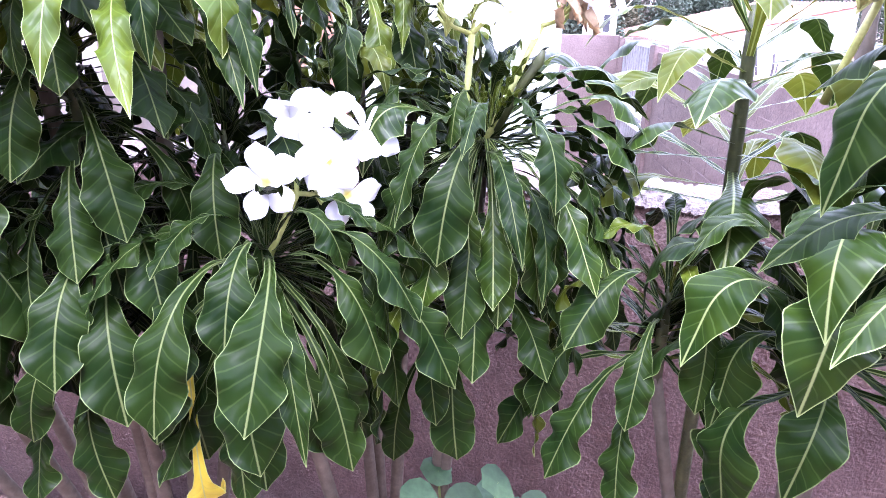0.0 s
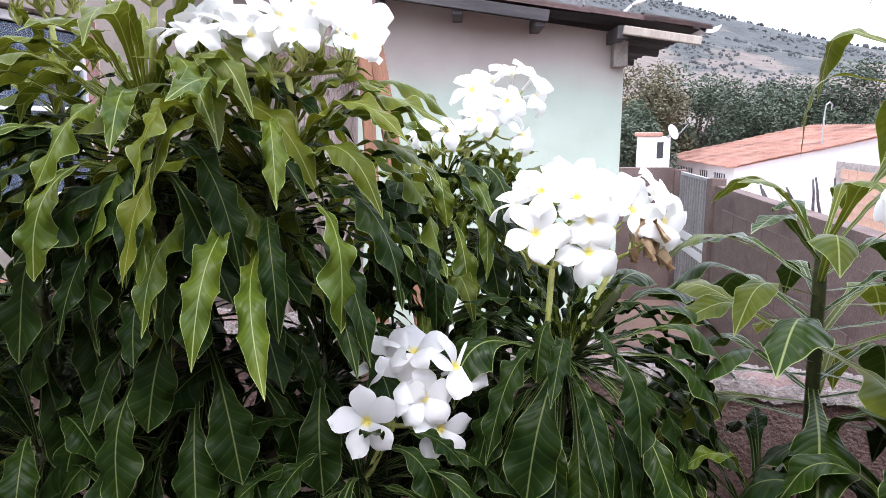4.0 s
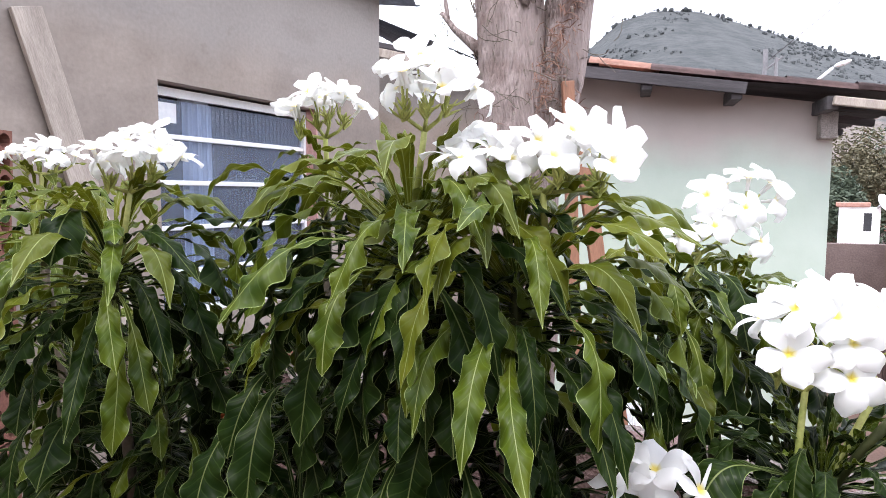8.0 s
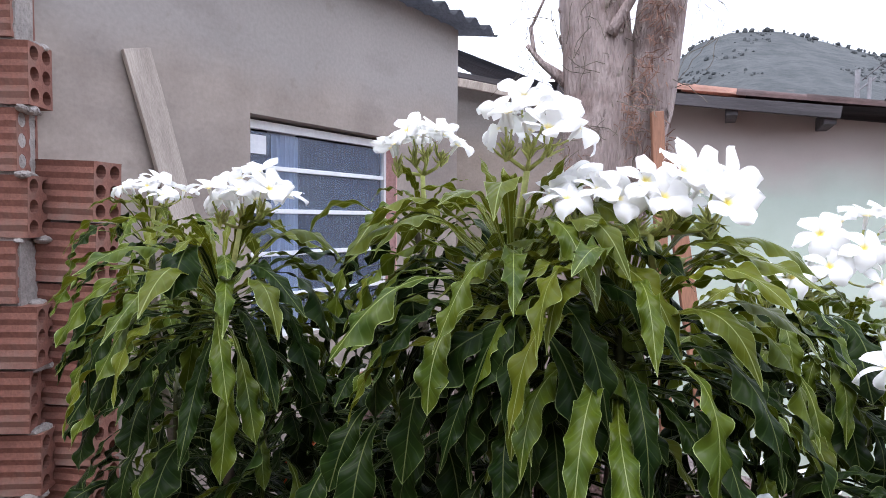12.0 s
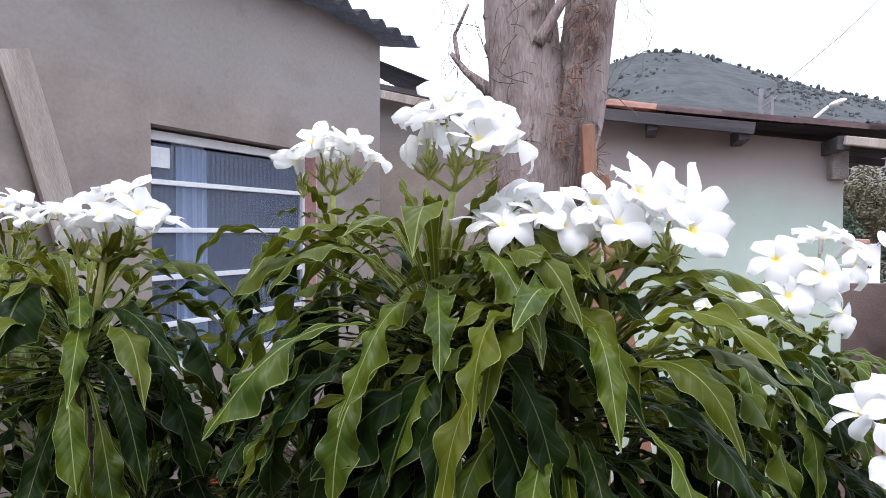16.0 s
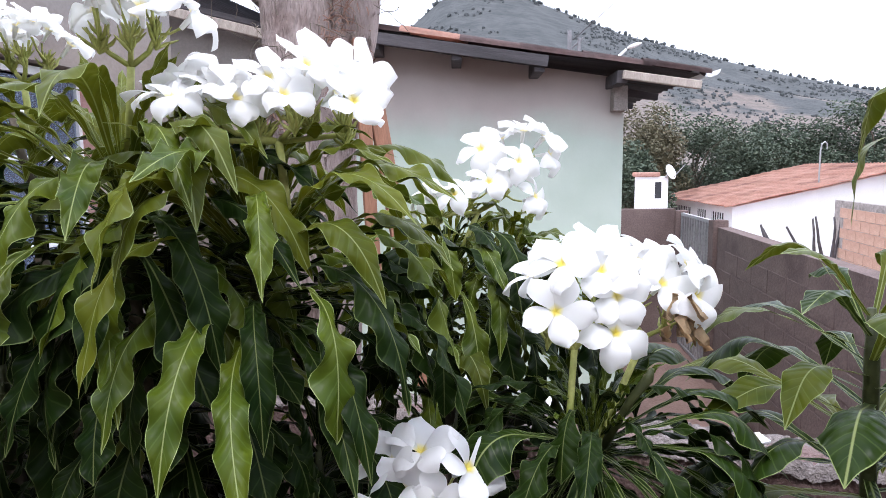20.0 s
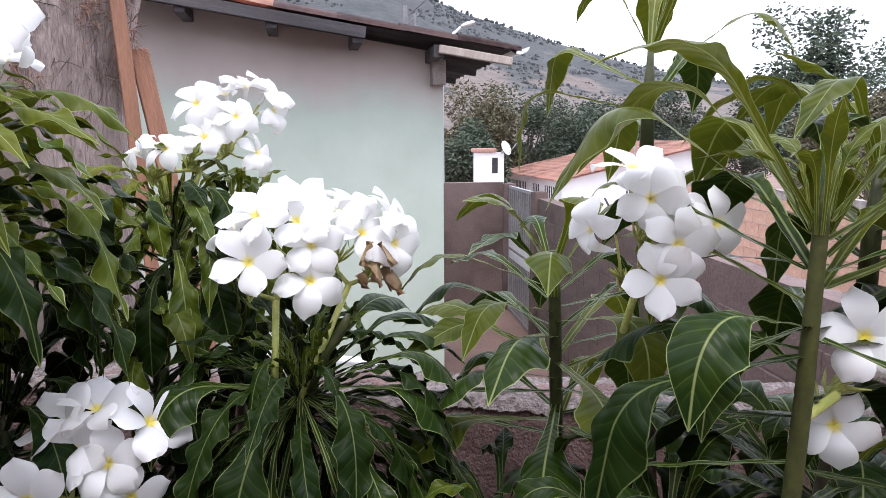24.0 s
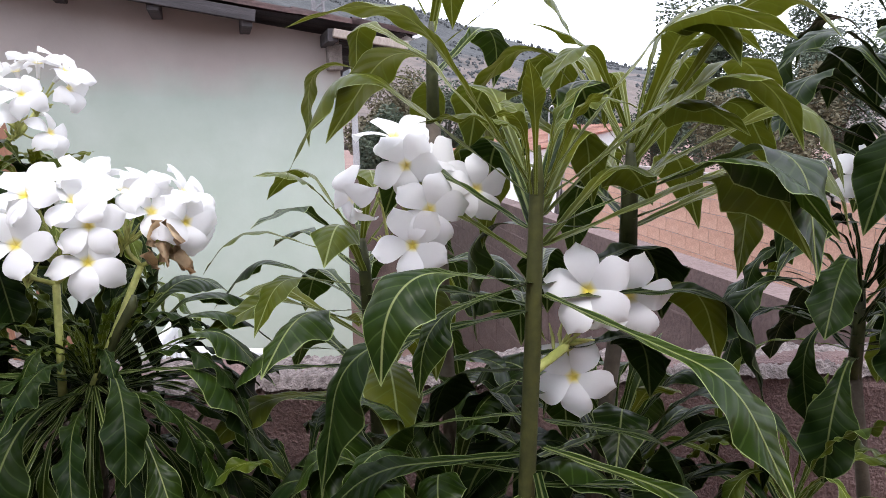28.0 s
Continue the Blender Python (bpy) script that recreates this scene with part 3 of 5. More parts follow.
def build_lane():
    m = frame_at(NW_O, NW_DIR)             # local y to the lane
    L, T = 4.6, 0.15
    def cut(u):
        return 1.2 + 0.012 * noise.noise(Vector((u * 3, 0, 0))) + (0.02 * noise.noise(Vector((u * 14, 0, 4))))
    bm = bmesh.new()
    n = 150
    rings = []
    for i in range(n + 1):
        x = L * i / n
        h = cut(x)
        prof = [(0, YARD - 0.75), (0, 0.3), (0, 0.55), (0, 0.8), (0, 0.95), (0, 1.08), (0.0, h - 0.03), (0.02, h), (T * 0.35, h + 0.008), (T * 0.7, h), (T - 0.01, h - 0.01), (T, h - 0.04), (T, 0.8), (T, YARD - 0.75)]
        ring = []
        for y, z in prof:
            p = Vector((x, y, z))
            d = 0.012 * noise.noise(Vector((x * 9, z * 9, y * 9))) + 0.005 * noise.noise(Vector((x * 40, z * 40, y)))
            ring.append(bm.verts.new((x, y + (d if y < T / 2 else -d), z + (d if z > 1 else 0))))
        rings.append(ring)
    for a, b in zip(rings, rings[1:]):
        for k in range(len(a) - 1):
            bm.faces.new((a[k], a[k + 1], b[k + 1], b[k])[::-1])
    bm.faces.new(rings[0])
    bm.faces.new(rings[-1][::-1])
    near = part("wall_low", bm, PINK_PLASTER, m=m)
    tagged(near, "low rough pinkish garden wall, cracked plaster", "wall", kind="structure")
    def cope(u, v):
        x, y = L * u, -0.006 + v * (T + 0.01)
        n = noise.noise(Vector((x * 95, y * 95, 1))) + 0.6 * noise.noise(Vector((x * 210, y * 210, 5)))
        edge = min(v, 1 - v)
        return (x + 0.004 * n, y - (0.004 * noise.noise(Vector((x * 60, 0, 9))) if edge < 0.01 else 0), cut(x) + 0.004 - 0.02 * max(0, 0.12 - edge) / 0.12 + 0.006 * n + 0.006 * noise.noise(Vector((x * 13, y * 8, 7))))
    bm = sheet(900, 16, cope)
    part("coping", bm, COPING, near, "crumbly pale mortar on top")
    # lane wall beside the gate, running back parallel to the house
    a, b = Vector((2.35, 1.25, 0)), Vector((3.60, 6.66, 0))
    d = (b - a).normalized()
    m2 = frame_at(a, d)
    Lr = (b - a).length
    bm = bmesh.new()
    row_h, blk = 0.2, 0.4
    core = part("wall_lane", boxed(0, Lr, -0.14, -0.006, GROUND - 0.05, 1.13), CONCRETE, m=m2)
    tagged(core, "grey-brown concrete block wall along the lane", "wall", kind="structure")
    # back wall of the lane up to the gate
    p, q = Vector((1.3, 8.55, 0)), Vector((3.86, 8.2, 0))
    dd = (q - p).normalized()
    back = part("wall_back", boxed(0, (q - p).length, 0, 0.15, GROUND - 0.05, 1.22), CONCRETE, m=frame_at(p, dd))
    tagged(back, "brown-grey block wall closing the lane", "wall", kind="structure")
    # gate leaf in the lane wall
    g0, g1 = Vector((3.66, 6.78, 0)), Vector((3.92, 8.12, 0))
    gd = (g1 - g0).normalized()
    gate = empty("gate", frame_at((g0.x, g0.y, GROUND + 0.02), gd))
    tagged(gate, "closed ribbed sheet-metal gate with two white plates", "gate")
    GL = (g1 - g0).length
    H = 1.66
    def rib(u, v):
        x = 0.03 + u * (GL - 0.06)
        s = math.sin(2 * math.pi * x / 0.11)
        return (x, 0.012 * max(-0.6, min(0.6, s * 2)), 0.03 + v * (H - 0.06))
    bm = sheet(190, 1, rib)
    bmesh.ops.solidify(bm, geom=bm.faces[:], thickness=0.004)
    part("panel", bm, SHEET, gate)
    for x0, x1, z0, z1 in ((0, 0.035, 0, H), (GL - 0.035, GL, 0, H), (0.035, GL - 0.035, 0, 0.035), (0.035, GL - 0.035, H - 0.035, H)):
        part("frame_bar", boxed(x0, x1, -0.018, 0.018, z0, z1), GREY_METAL, gate)
    for z in (0.72, 0.86):
        part("plate", boxed(0.05, GL - 0.05, 0.013, 0.02, z, z + 0.1), WHITE_METAL, gate, "white plate")
    for p in (g0 - gd * 0.1, g1 + gd * 0.1):
        bm = boxed(-0.075, 0.075, -0.08, 0.08, GROUND - 0.05, 1.2, bevel=0.01)
        bmesh.ops.subdivide_edges(bm, edges=bm.edges[:], cuts=3, use_grid_fill=True)
        for v in bm.verts:
            v.co += Vector(noise.noise_vector(v.co * 7)) * 0.015
        post = part("gate_post", bm, CONCRETE, m=frame_at((p.x, p.y, 0), gd))
        tagged(post, "rough crumbling block gate post", "post", "gate posts", "structure")
    # brick wall across the road
    a3, d3 = Vector((6.6, 3.7, 0)), Vector((0.2826, 0.9592, 0))
    m3 = frame_at(a3 - d3 * 6, d3)
    bw = part("wall_brick", boxed(0, 15.5, -0.14, -0.008, GROUND - 0.05, 1.06), MORTAR, m=m3)
    tagged(bw, "unplastered pale brick wall across the road", "wall", kind="structure")
    return core, m2, Lr, bw


def build_closure():
    """An unseen plain wall added to close the yard and cut skylight from the front."""
    bm = boxed(-5, 5, -2.2, -2.0, YARD - 0.7, 3.3)
    tagged(part("wall_yard", bm, PLASTER), "unseen plain wall added behind the yard to hold back frontal light", "wall", kind="structure")


build_ground()
build_hill()
build_closure()
build_house_one()
build_green_house()
lane_wall, lane_m, lane_len, brick_wall = build_lane()

# ---- plumeria shrubs ----
SPOON = [(0, 0.16), (0.42, 0.18), (0.54, 0.28), (0.62, 0.52), (0.7, 0.83), (0.78, 1.0), (0.86, 0.97), (0.915, 0.76), (0.953, 0.45), (0.98, 0.17), (1.0, 0.01)]
LANCE = [(0, 0.2), (0.2, 0.27), (0.36, 0.46), (0.5, 0.72), (0.63, 0.94), (0.73, 1.0), (0.82, 0.86), (0.89, 0.56), (0.95, 0.24), (1.0, 0.01)]
HOOD = [(0, 0.16), (0.28, 0.2), (0.42, 0.27), (0.51, 0.4), (0.58, 0.63), (0.64, 0.9), (0.69, 1.0), (0.75, 0.92), (0.82, 0.66), (0.9, 0.38), (0.96, 0.15), (1.0, 0.01)]


def leaf_mesh(bend, wave, seed, mat, outline=SPOON, half=0.025, first=0.3, last=0.85):
    """One leaf 0.27 long along +x: a narrow strap that widens to a blade with a wavy rim, bending down by 'bend' degrees."""
    r = random.Random(seed)
    L, W = 0.27, half * r.uniform(0.85, 1.12)
    nv, nu = 56, 8
    def width(v):
        for (a, wa), (b, wb) in zip(outline, outline[1:]):
            if v <= b:
                f = (v - a) / (b - a)
                return (wa + (wb - wa) * f) * W
        return 0.0003
    ph, ph2, k = r.uniform(0, 6), r.uniform(0, 6), r.uniform(5.0, 7.2)
    side, twist = radians(r.uniform(-14, 14)), radians(r.uniform(-24, 24))
    fold, keel = r.uniform(-0.75, -0.1), r.uniform(0.2, 0.4)
    start, stop = first + r.uniform(-0.06, 0.08), last + r.uniform(-0.1, 0.1)
    x, y, z = 0.0, 0.0, 0.0
    bm = bmesh.new()
    uv = bm.loops.layers.uv.new("UVMap")
    uv2 = bm.loops.layers.uv.new("Breadth")
    grid, at = [], {}
    for j in range(nv + 1):
        v = j / nv
        e = max(0.0, min(1.0, (v - start) / (stop - start)))
        a, h = radians(bend) * e * e * (3 - 2 * e), side * v * v
        along = Vector((math.cos(a) * math.cos(h), math.cos(a) * math.sin(h), -math.sin(a)))
        out = Vector((-math.sin(h), math.cos(h), 0))
        up = along.cross(out)
        turn = twist * v
        out, up = out * math.cos(turn) + up * math.sin(turn), up * math.cos(turn) - out * math.sin(turn)
        w = width(v)
        q = 2 * math.pi * k * v
        row = []
        for i in range(nu + 1):
            u = 2 * i / nu - 1
            blade = min(1.0, w / W)
            rim = abs(u) ** 2.2 * blade
            s = math.sin(q + (ph if u > 0 else ph2)) + 0.5 * math.sin(0.57 * q + ph2 * u)
            lift = keel * abs(u) * w * (1 - blade * 0.6) + fold * blade * u * u * w + wave * 0.0068 * rim * s
            p = bm.verts.new(Vector((x, y, z)) + out * (u * w * (1 + 0.075 * wave * rim * math.sin(q + (ph if u > 0 else ph2) + 1.3))) + up * lift)
            at[p] = (i / nu, v, blade)
            row.append(p)
        grid.append(row)
        x, y, z = x + L / nv * along.x, y + L / nv * along.y, z + L / nv * along.z
    for j in range(nv):
        for i in range(nu):
            f = bm.faces.new((grid[j][i], grid[j][i + 1], grid[j + 1][i + 1], grid[j + 1][i]))
            for lp in f.loops:
                t = at[lp.vert]
                lp[uv].uv = t[:2]
                lp[uv2].uv = (t[2], 0.5)
    return mesh_of(bm, mat, True)


BENDS = (25, 50, 75, 100, 125, 150)


def leaf_family(mat, wave, seed, outline, half, first=0.16, last=0.88, n=4):
    return {b: [leaf_mesh(b, wave, seed + 11 * i + b, mat, outline, half, first, last) for i in range(n)] for b in BENDS}


LEAVES = leaf_family(LEAF, 1.25, 3, SPOON, 0.018)
SLIM = leaf_family(LEAF, 1.4, 9, LANCE, 0.0145)
OLD_SHADED = leaf_family(LEAF_OLD_SHADED, 1.15, 17, SPOON, 0.0265)
SLIM_OLD_SHADED = leaf_family(LEAF_OLD_SHADED, 1.2, 19, LANCE, 0.014)
YOUNG = leaf_family(LEAF_YOUNG, 1.0, 29, LANCE, 0.0142, 0.25, 0.9)
HOODED = leaf_family(LEAF_OLIVE, 0.8, 83, HOOD, 0.0215, 0.35, 0.85)
ARCH_GROWN = leaf_family(LEAF_DEEP, 0.55, 41, HOOD, 0.035, 0.4, 0.82)
ARCH_YOUNG = leaf_family(LEAF_OLIVE, 0.4, 53, HOOD, 0.032, 0.42, 0.82)
RIBBON = leaf_family(LEAF_DEEP, 1.15, 37, SPOON, 0.0215, 0.05, 0.9)
ARCH_OLD_SHADED = leaf_family(LEAF_OLD_SHADED, 0.6, 67, HOOD, 0.036, 0.35, 0.8)
YELLOWED = leaf_mesh(100, 1.0, 99, LEAF_YELLOW)


def flower_mesh(seed, cup, spread, curl):
    """A five-petalled flower about 0.09 across that faces +z, its broad petals overlapping like a pinwheel."""
    r = random.Random(seed)
    bm = bmesh.new()
    uv = bm.loops.layers.uv.new("UVMap")
    nv, nu = 9, 6
    wide = [(0, 0.1), (0.12, 0.26), (0.3, 0.62), (0.48, 0.92), (0.64, 1.0), (0.78, 0.92), (0.89, 0.68), (0.96, 0.38), (1.0, 0.06)]
    def width(v):
        for (a, wa), (b, wb) in zip(wide, wide[1:]):
            if v <= b:
                return wa + (wb - wa) * (v - a) / (b - a)
        return 0.05
    for p in range(5):
        a0 = 2 * math.pi * p / 5 + r.uniform(-0.1, 0.1)
        lift, roll, skew = r.uniform(-0.12, 0.12), r.uniform(0.7, 1.3), r.uniform(0.1, 0.25)
        rows = []
        for j in range(nv + 1):
            v = j / nv
            rad = 0.047 * v * spread
            w = 0.0162 * width(v) + 0.0006
            row = []
            for i in range(nu + 1):
                u = 2 * i / nu - 1
                z = -0.012 * (1 - v) ** 3 + cup * 0.016 * v + roll * 0.0055 * u * min(1, v * 2) + lift * 0.03 * v * v - curl * 0.018 * v ** 3
                z -= 0.004 * u * u * v
                x, y = rad - 0.003 * abs(u) ** 2 * v, w * u + skew * 0.02 * v * v
                row.append((bm.verts.new((x * math.cos(a0) - y * math.sin(a0), x * math.sin(a0) + y * math.cos(a0), z)), (i / nu, v)))
            rows.append(row)
        for j in range(nv):
            for i in range(nu):
                c = (rows[j][i], rows[j][i + 1], rows[j + 1][i + 1], rows[j + 1][i])
                f = bm.faces.new([q[0] for q in c])
                for lp, q in zip(f.loops, c):
                    lp[uv].uv = q[1]
    rings = [[bm.verts.new((rr * math.cos(k * math.pi / 3), rr * math.sin(k * math.pi / 3), z)) for k in range(6)] for rr, z in ((0.0045, -0.010), (0.003, -0.034))]
    for k in range(6):
        f = bm.faces.new((rings[0][k], rings[1][k], rings[1][(k + 1) % 6], rings[0][(k + 1) % 6]))
        for lp in f.loops:
            lp[uv].uv = (0.5, 0.9)
    return mesh_of(bm, PETAL, True)


FLOWERS = [flower_mesh(*q) for q in ((1, 0.5, 1.0, 0.4), (2, 0.8, 0.98, 0.9), (3, 0.2, 1.03, 0.3), (4, 1.0, 0.93, 1.2), (5, 0.4, 0.97, 1.4), (6, 0.6, 1.0, 0.1))]
DROOPY = [flower_mesh(*q) for q in ((11, 2.0, 0.72, 0.2), (12, 1.6, 0.8, 2.4))]


def bud_mesh():
    bm = bmesh.new()
    bmesh.ops.create_uvsphere(bm, u_segments=8, v_segments=7, radius=1, matrix=Matrix.Diagonal((0.0055, 0.0055, 0.02, 1)))
    uv = bm.loops.layers.uv.new("UVMap")
    for f in bm.faces:
        for lp in f.loops:
            lp[uv].uv = (0.5, 0.7)
    return mesh_of(bm, PETAL, True)


BUD = bud_mesh()


def facing(p, d, spin=0.0, scale=1.0):
    """A pose at p with its z axis along d."""
    q = Vector(d).to_track_quat("Z", "Y")
    return Matrix.Translation(p) @ q.to_matrix().to_4x4() @ pose(0, 0, 0, 0, 0, spin) @ Matrix.Scale(scale, 4)


def shrub(label, group="plumeria shrubs"):
    return tagged(empty("plumeria_shrub"), label, "shrub", group)


def nearest_bend(want):
    return min(BENDS, key=lambda b: abs(b - want))


def rosette(parent, c, n=40, size=1.0, seed=0, lean=(0, 0), droop=0.0, young=0.3, length=0.13, base=None, gap=None, old=0.5, hang=0.0, hooded=False, slim=0.0, bare=0.0, ribbon=0.75, spread=0.0):
    """A spiral tuft of leaves round the end of a branch at c: the young ones upright in the middle, the outer ones
    arching over and hanging.
    gap: azimuth and half width, in degrees, and the share of inner leaves that are kept. bare: the share of leaves lost
    on the side of the path. hang: how steeply the outer leaves fall. spread: how much further out the leaves arch
    before they fall. old: the share of old leaves, darkened in colour for shade."""
    r = random.Random(seed * 13 + 5)
    tilt = Vector((0, 0, 1)).rotation_difference(Vector((lean[0], lean[1], 1)).normalized()).to_matrix().to_4x4()
    for i in range(n):
        f = i / (n - 1)
        az = i * 137.5 + r.uniform(-12, 12)
        if gap and abs((az - gap[0] + 180) % 360 - 180) < gap[1] and f > gap[2]:
            continue
        if bare and 0.06 < f < 0.72 and abs((az + 95 + 180) % 360 - 180) < 50 and r.random() < bare:
            continue
        elev = 72 - 62 * f ** 0.7 - (droop + hang) * f ** 0.8 + r.uniform(-10, 10)
        end = (elev - r.uniform(30, 80)) if f < 0.07 else -50 - 30 * min(1.0, f * 1.5) + 26 * spread * (1 - f) + r.uniform(-16, 14)
        if r.random() < 1.25 * young * (1.2 - f) ** 2.5 or (f < 0.15 and young > 0.04):
            fam = ARCH_YOUNG if hooded else HOODED if 0.07 < f < 0.5 and r.random() < 0.35 + 0.3 * spread else YOUNG
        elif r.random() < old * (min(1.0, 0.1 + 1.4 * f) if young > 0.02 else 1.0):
            fam = ARCH_OLD_SHADED if hooded else SLIM_OLD_SHADED if r.random() < slim else OLD_SHADED
        else:
            fam = (ARCH_YOUNG if r.random() < young - 0.25 else ARCH_GROWN) if hooded else SLIM if r.random() < ribbon - 0.4 * f else LEAVES
        me = r.choice(fam[nearest_bend(elev - end)])
        s = size * (0.58 + 0.46 * min(1, f * 3)) * r.uniform(0.86, 1.1)
        h = length * (0.25 - f)
        m = Matrix.Translation(c) @ tilt @ pose(0, 0, h, 0, 0, az) @ pose(0.008, 0, 0, 0, -elev, 0) @ pose(0, 0, 0, r.uniform(-14, 14), 0, 0) @ Matrix.Scale(s, 4)
        part("leaf", me, None, parent, m=m)
    bm = bmesh.new()
    c = Vector(c)
    up = tilt @ Vector((0, 0, 1))
    tube(bm, [c - up * length, c - up * length * 0.3, c + up * 0.015], [0.010 * size, 0.0085 * size, 0.003 * size], 8)
    part("branch_tip", bm, LEAFY_STEM, parent, "green leafy branch tip", smooth=True)
    if base is not None:
        b = Vector(base)
        a = c - up * length * 0.9
        mid = (a + b) / 2 + Vector((0.05 * (a.x - b.x), 0, 0.04))
        bm = bmesh.new()
        k = [a, a * 0.62 + mid * 0.38 - up * 0.01, mid, mid * 0.45 + b * 0.55, b]
        tube(bm, k, [0.009, 0.0095, 0.011, 0.015, 0.022], 9)
        part("branch", bm, OLD_STEM, parent, "grey-green bare branch", smooth=True)


def bloom(parent, root, spots, seed=0, size=1.0, buds=6, stalks=2, fork=0.5, sunk=0.05):
    """Flower head: a stalk from root that forks into arms crowded with green calyces, and flowers at the given spots (place, facing)."""
    r = random.Random(seed * 7 + 1)
    root = Vector(root)
    spots = [(Vector(p), Vector(d).normalized()) for p, d in spots]
    mean = sum((p for p, _ in spots), Vector()) / len(spots)
    axis = (mean - root).normalized()
    split = root.lerp(mean, fork)
    bm = bmesh.new()
    tube(bm, [root - axis * sunk, root, split], [0.0052, 0.0045, 0.0042], 8)
    order = sorted(range(len(spots)), key=lambda i: (spots[i][0] - mean).dot(Vector((1, 0.3, 0))))
    ends = []
    for k in range(stalks):
        mine = order[k * len(order) // stalks:(k + 1) * len(order) // stalks] or order[:1]
        c = sum((spots[i][0] - spots[i][1] * 0.02 * size for i in mine), Vector()) / len(mine)
        tip = c - axis * 0.026 * size + (root - c) * 0.14
        bow = split.lerp(tip, 0.5) + (tip - split - axis * (tip - split).dot(axis)) * 0.22
        tube(bm, [split, bow, tip], [0.0032, 0.0027, 0.003], 7)
        ends.append(tip)
        for i in mine:
            p, d = spots[i]
            back = p - d * 0.034 * size
            foot = tip.lerp(back, 0.15)
            tube(bm, [foot, foot.lerp(back, 0.6) - d * 0.004, back], [0.0018, 0.0014, 0.0016], 5, cap=False)
        for _ in range(12 + buds):
            d = (axis + Vector((r.uniform(-1, 1), r.uniform(-1, 1), r.uniform(-0.6, 0.7))) * 0.85).normalized()
            b = tip - axis * r.uniform(-0.004, 0.018) * size
            n = r.uniform(0.018, 0.036) * size
            side = Vector((r.uniform(-1, 1), r.uniform(-1, 1), 0)) * 0.003
            tube(bm, [b, b + d * n * 0.5 + side, b + d * n], [0.0013, 0.0021, 0.0006], 5, cap=False)
    head = part("flower_stalk", bm, FLOWER_STEM, parent, "branched pale yellow-green flower stalk with pointed calyces", smooth=True)
    for p, d in spots:
        kind = DROOPY if d.z < -0.15 else FLOWERS
        part("flower", r.choice(kind), None, head, "white five-petalled flower", m=facing(p, d, r.uniform(0, 72), size * r.uniform(0.88, 1.06)))
    for _ in range(buds // 3 + 1):
        tip = r.choice(ends)
        d = (axis + Vector((r.uniform(-1, 1), r.uniform(-1, 1), r.uniform(-0.2, 0.4))) * 0.6).normalized()
        part("bud", BUD, None, head, m=facing(tip + d * 0.045 * size, d, 0, size * r.uniform(0.6, 1.0)))
    return head


def dome(c, rx, ry, rz, n, seed, toward=(0.0, -0.55, 0.6), spread=0.8):
    """n spots over a flattened dome round c, facing outwards and towards a common side."""
    r = random.Random(seed)
    out = []
    for i in range(n):
        a = i * 2.399963 + r.uniform(-0.3, 0.3)
        q = math.sqrt((i + 0.5) / n)
        p = Vector((rx * q * math.cos(a), ry * q * math.sin(a), rz * (1 - q * q) - 0.3 * rz + r.uniform(-0.012, 0.014)))
        d = Vector((p.x / max(rx, 1e-3) * spread, p.y / max(ry, 1e-3) * spread, 0.2 + 0.3 * (1 - q))) + Vector(toward) + Vector((r.uniform(-0.5, 0.5), r.uniform(-0.4, 0.35), r.uniform(-0.5, 0.3)))
        out.append((Vector(c) + p, d))
    return out


def leaf_at(parent, c, az, elev, bend, size, fam, roll=0):
    """One leaf from the stem at c, in the level direction az."""
    kinds = fam[nearest_bend(bend)]
    me = kinds[int(abs(az) + elev) % len(kinds)]
    part("leaf", me, None, parent, m=Matrix.Translation(c) @ pose(0, 0, 0, 0, 0, az) @ pose(0.008, 0, 0, roll, -elev, 0) @ Matrix.Scale(size, 4))


# stem height, direction, rise, bend, size, kind: the long leaves of the tall shrub
LONG_LEAVES = [(1.555, 198, 14, 100, 0.8, ARCH_GROWN), (1.63, 147, 38, 100, 1.08, ARCH_YOUNG), (1.64, 170, 55, 75, 0.95, ARCH_YOUNG), (1.645, 135, 48, 100, 1.0, ARCH_YOUNG),
               (1.555, 186, -8, 75, 0.58, ARCH_GROWN), (1.64, -20, 52, 75, 1.0, ARCH_YOUNG), (1.625, -28, 36, 100, 1.0, ARCH_YOUNG), (1.6, -34, 24, 75, 1.0, ARCH_GROWN),
               (1.545, -66, -14, 50, 0.95, ARCH_GROWN), (1.585, -8, 18, 75, 1.25, ARCH_YOUNG), (1.54, -15, 0, 75, 1.1, ARCH_OLD_SHADED), (1.53, 175, -5, 75, 1.0, ARCH_OLD_SHADED),
               (1.63, 80, 42, 100, 0.95, ARCH_YOUNG), (1.61, 40, 30, 100, 1.0, ARCH_YOUNG), (1.6, 105, 20, 75, 1.0, ARCH_GROWN), (1.55, 20, 5, 75, 1.1, ARCH_OLD_SHADED)]

UPWARD = (0.05, -0.1, 1.0)


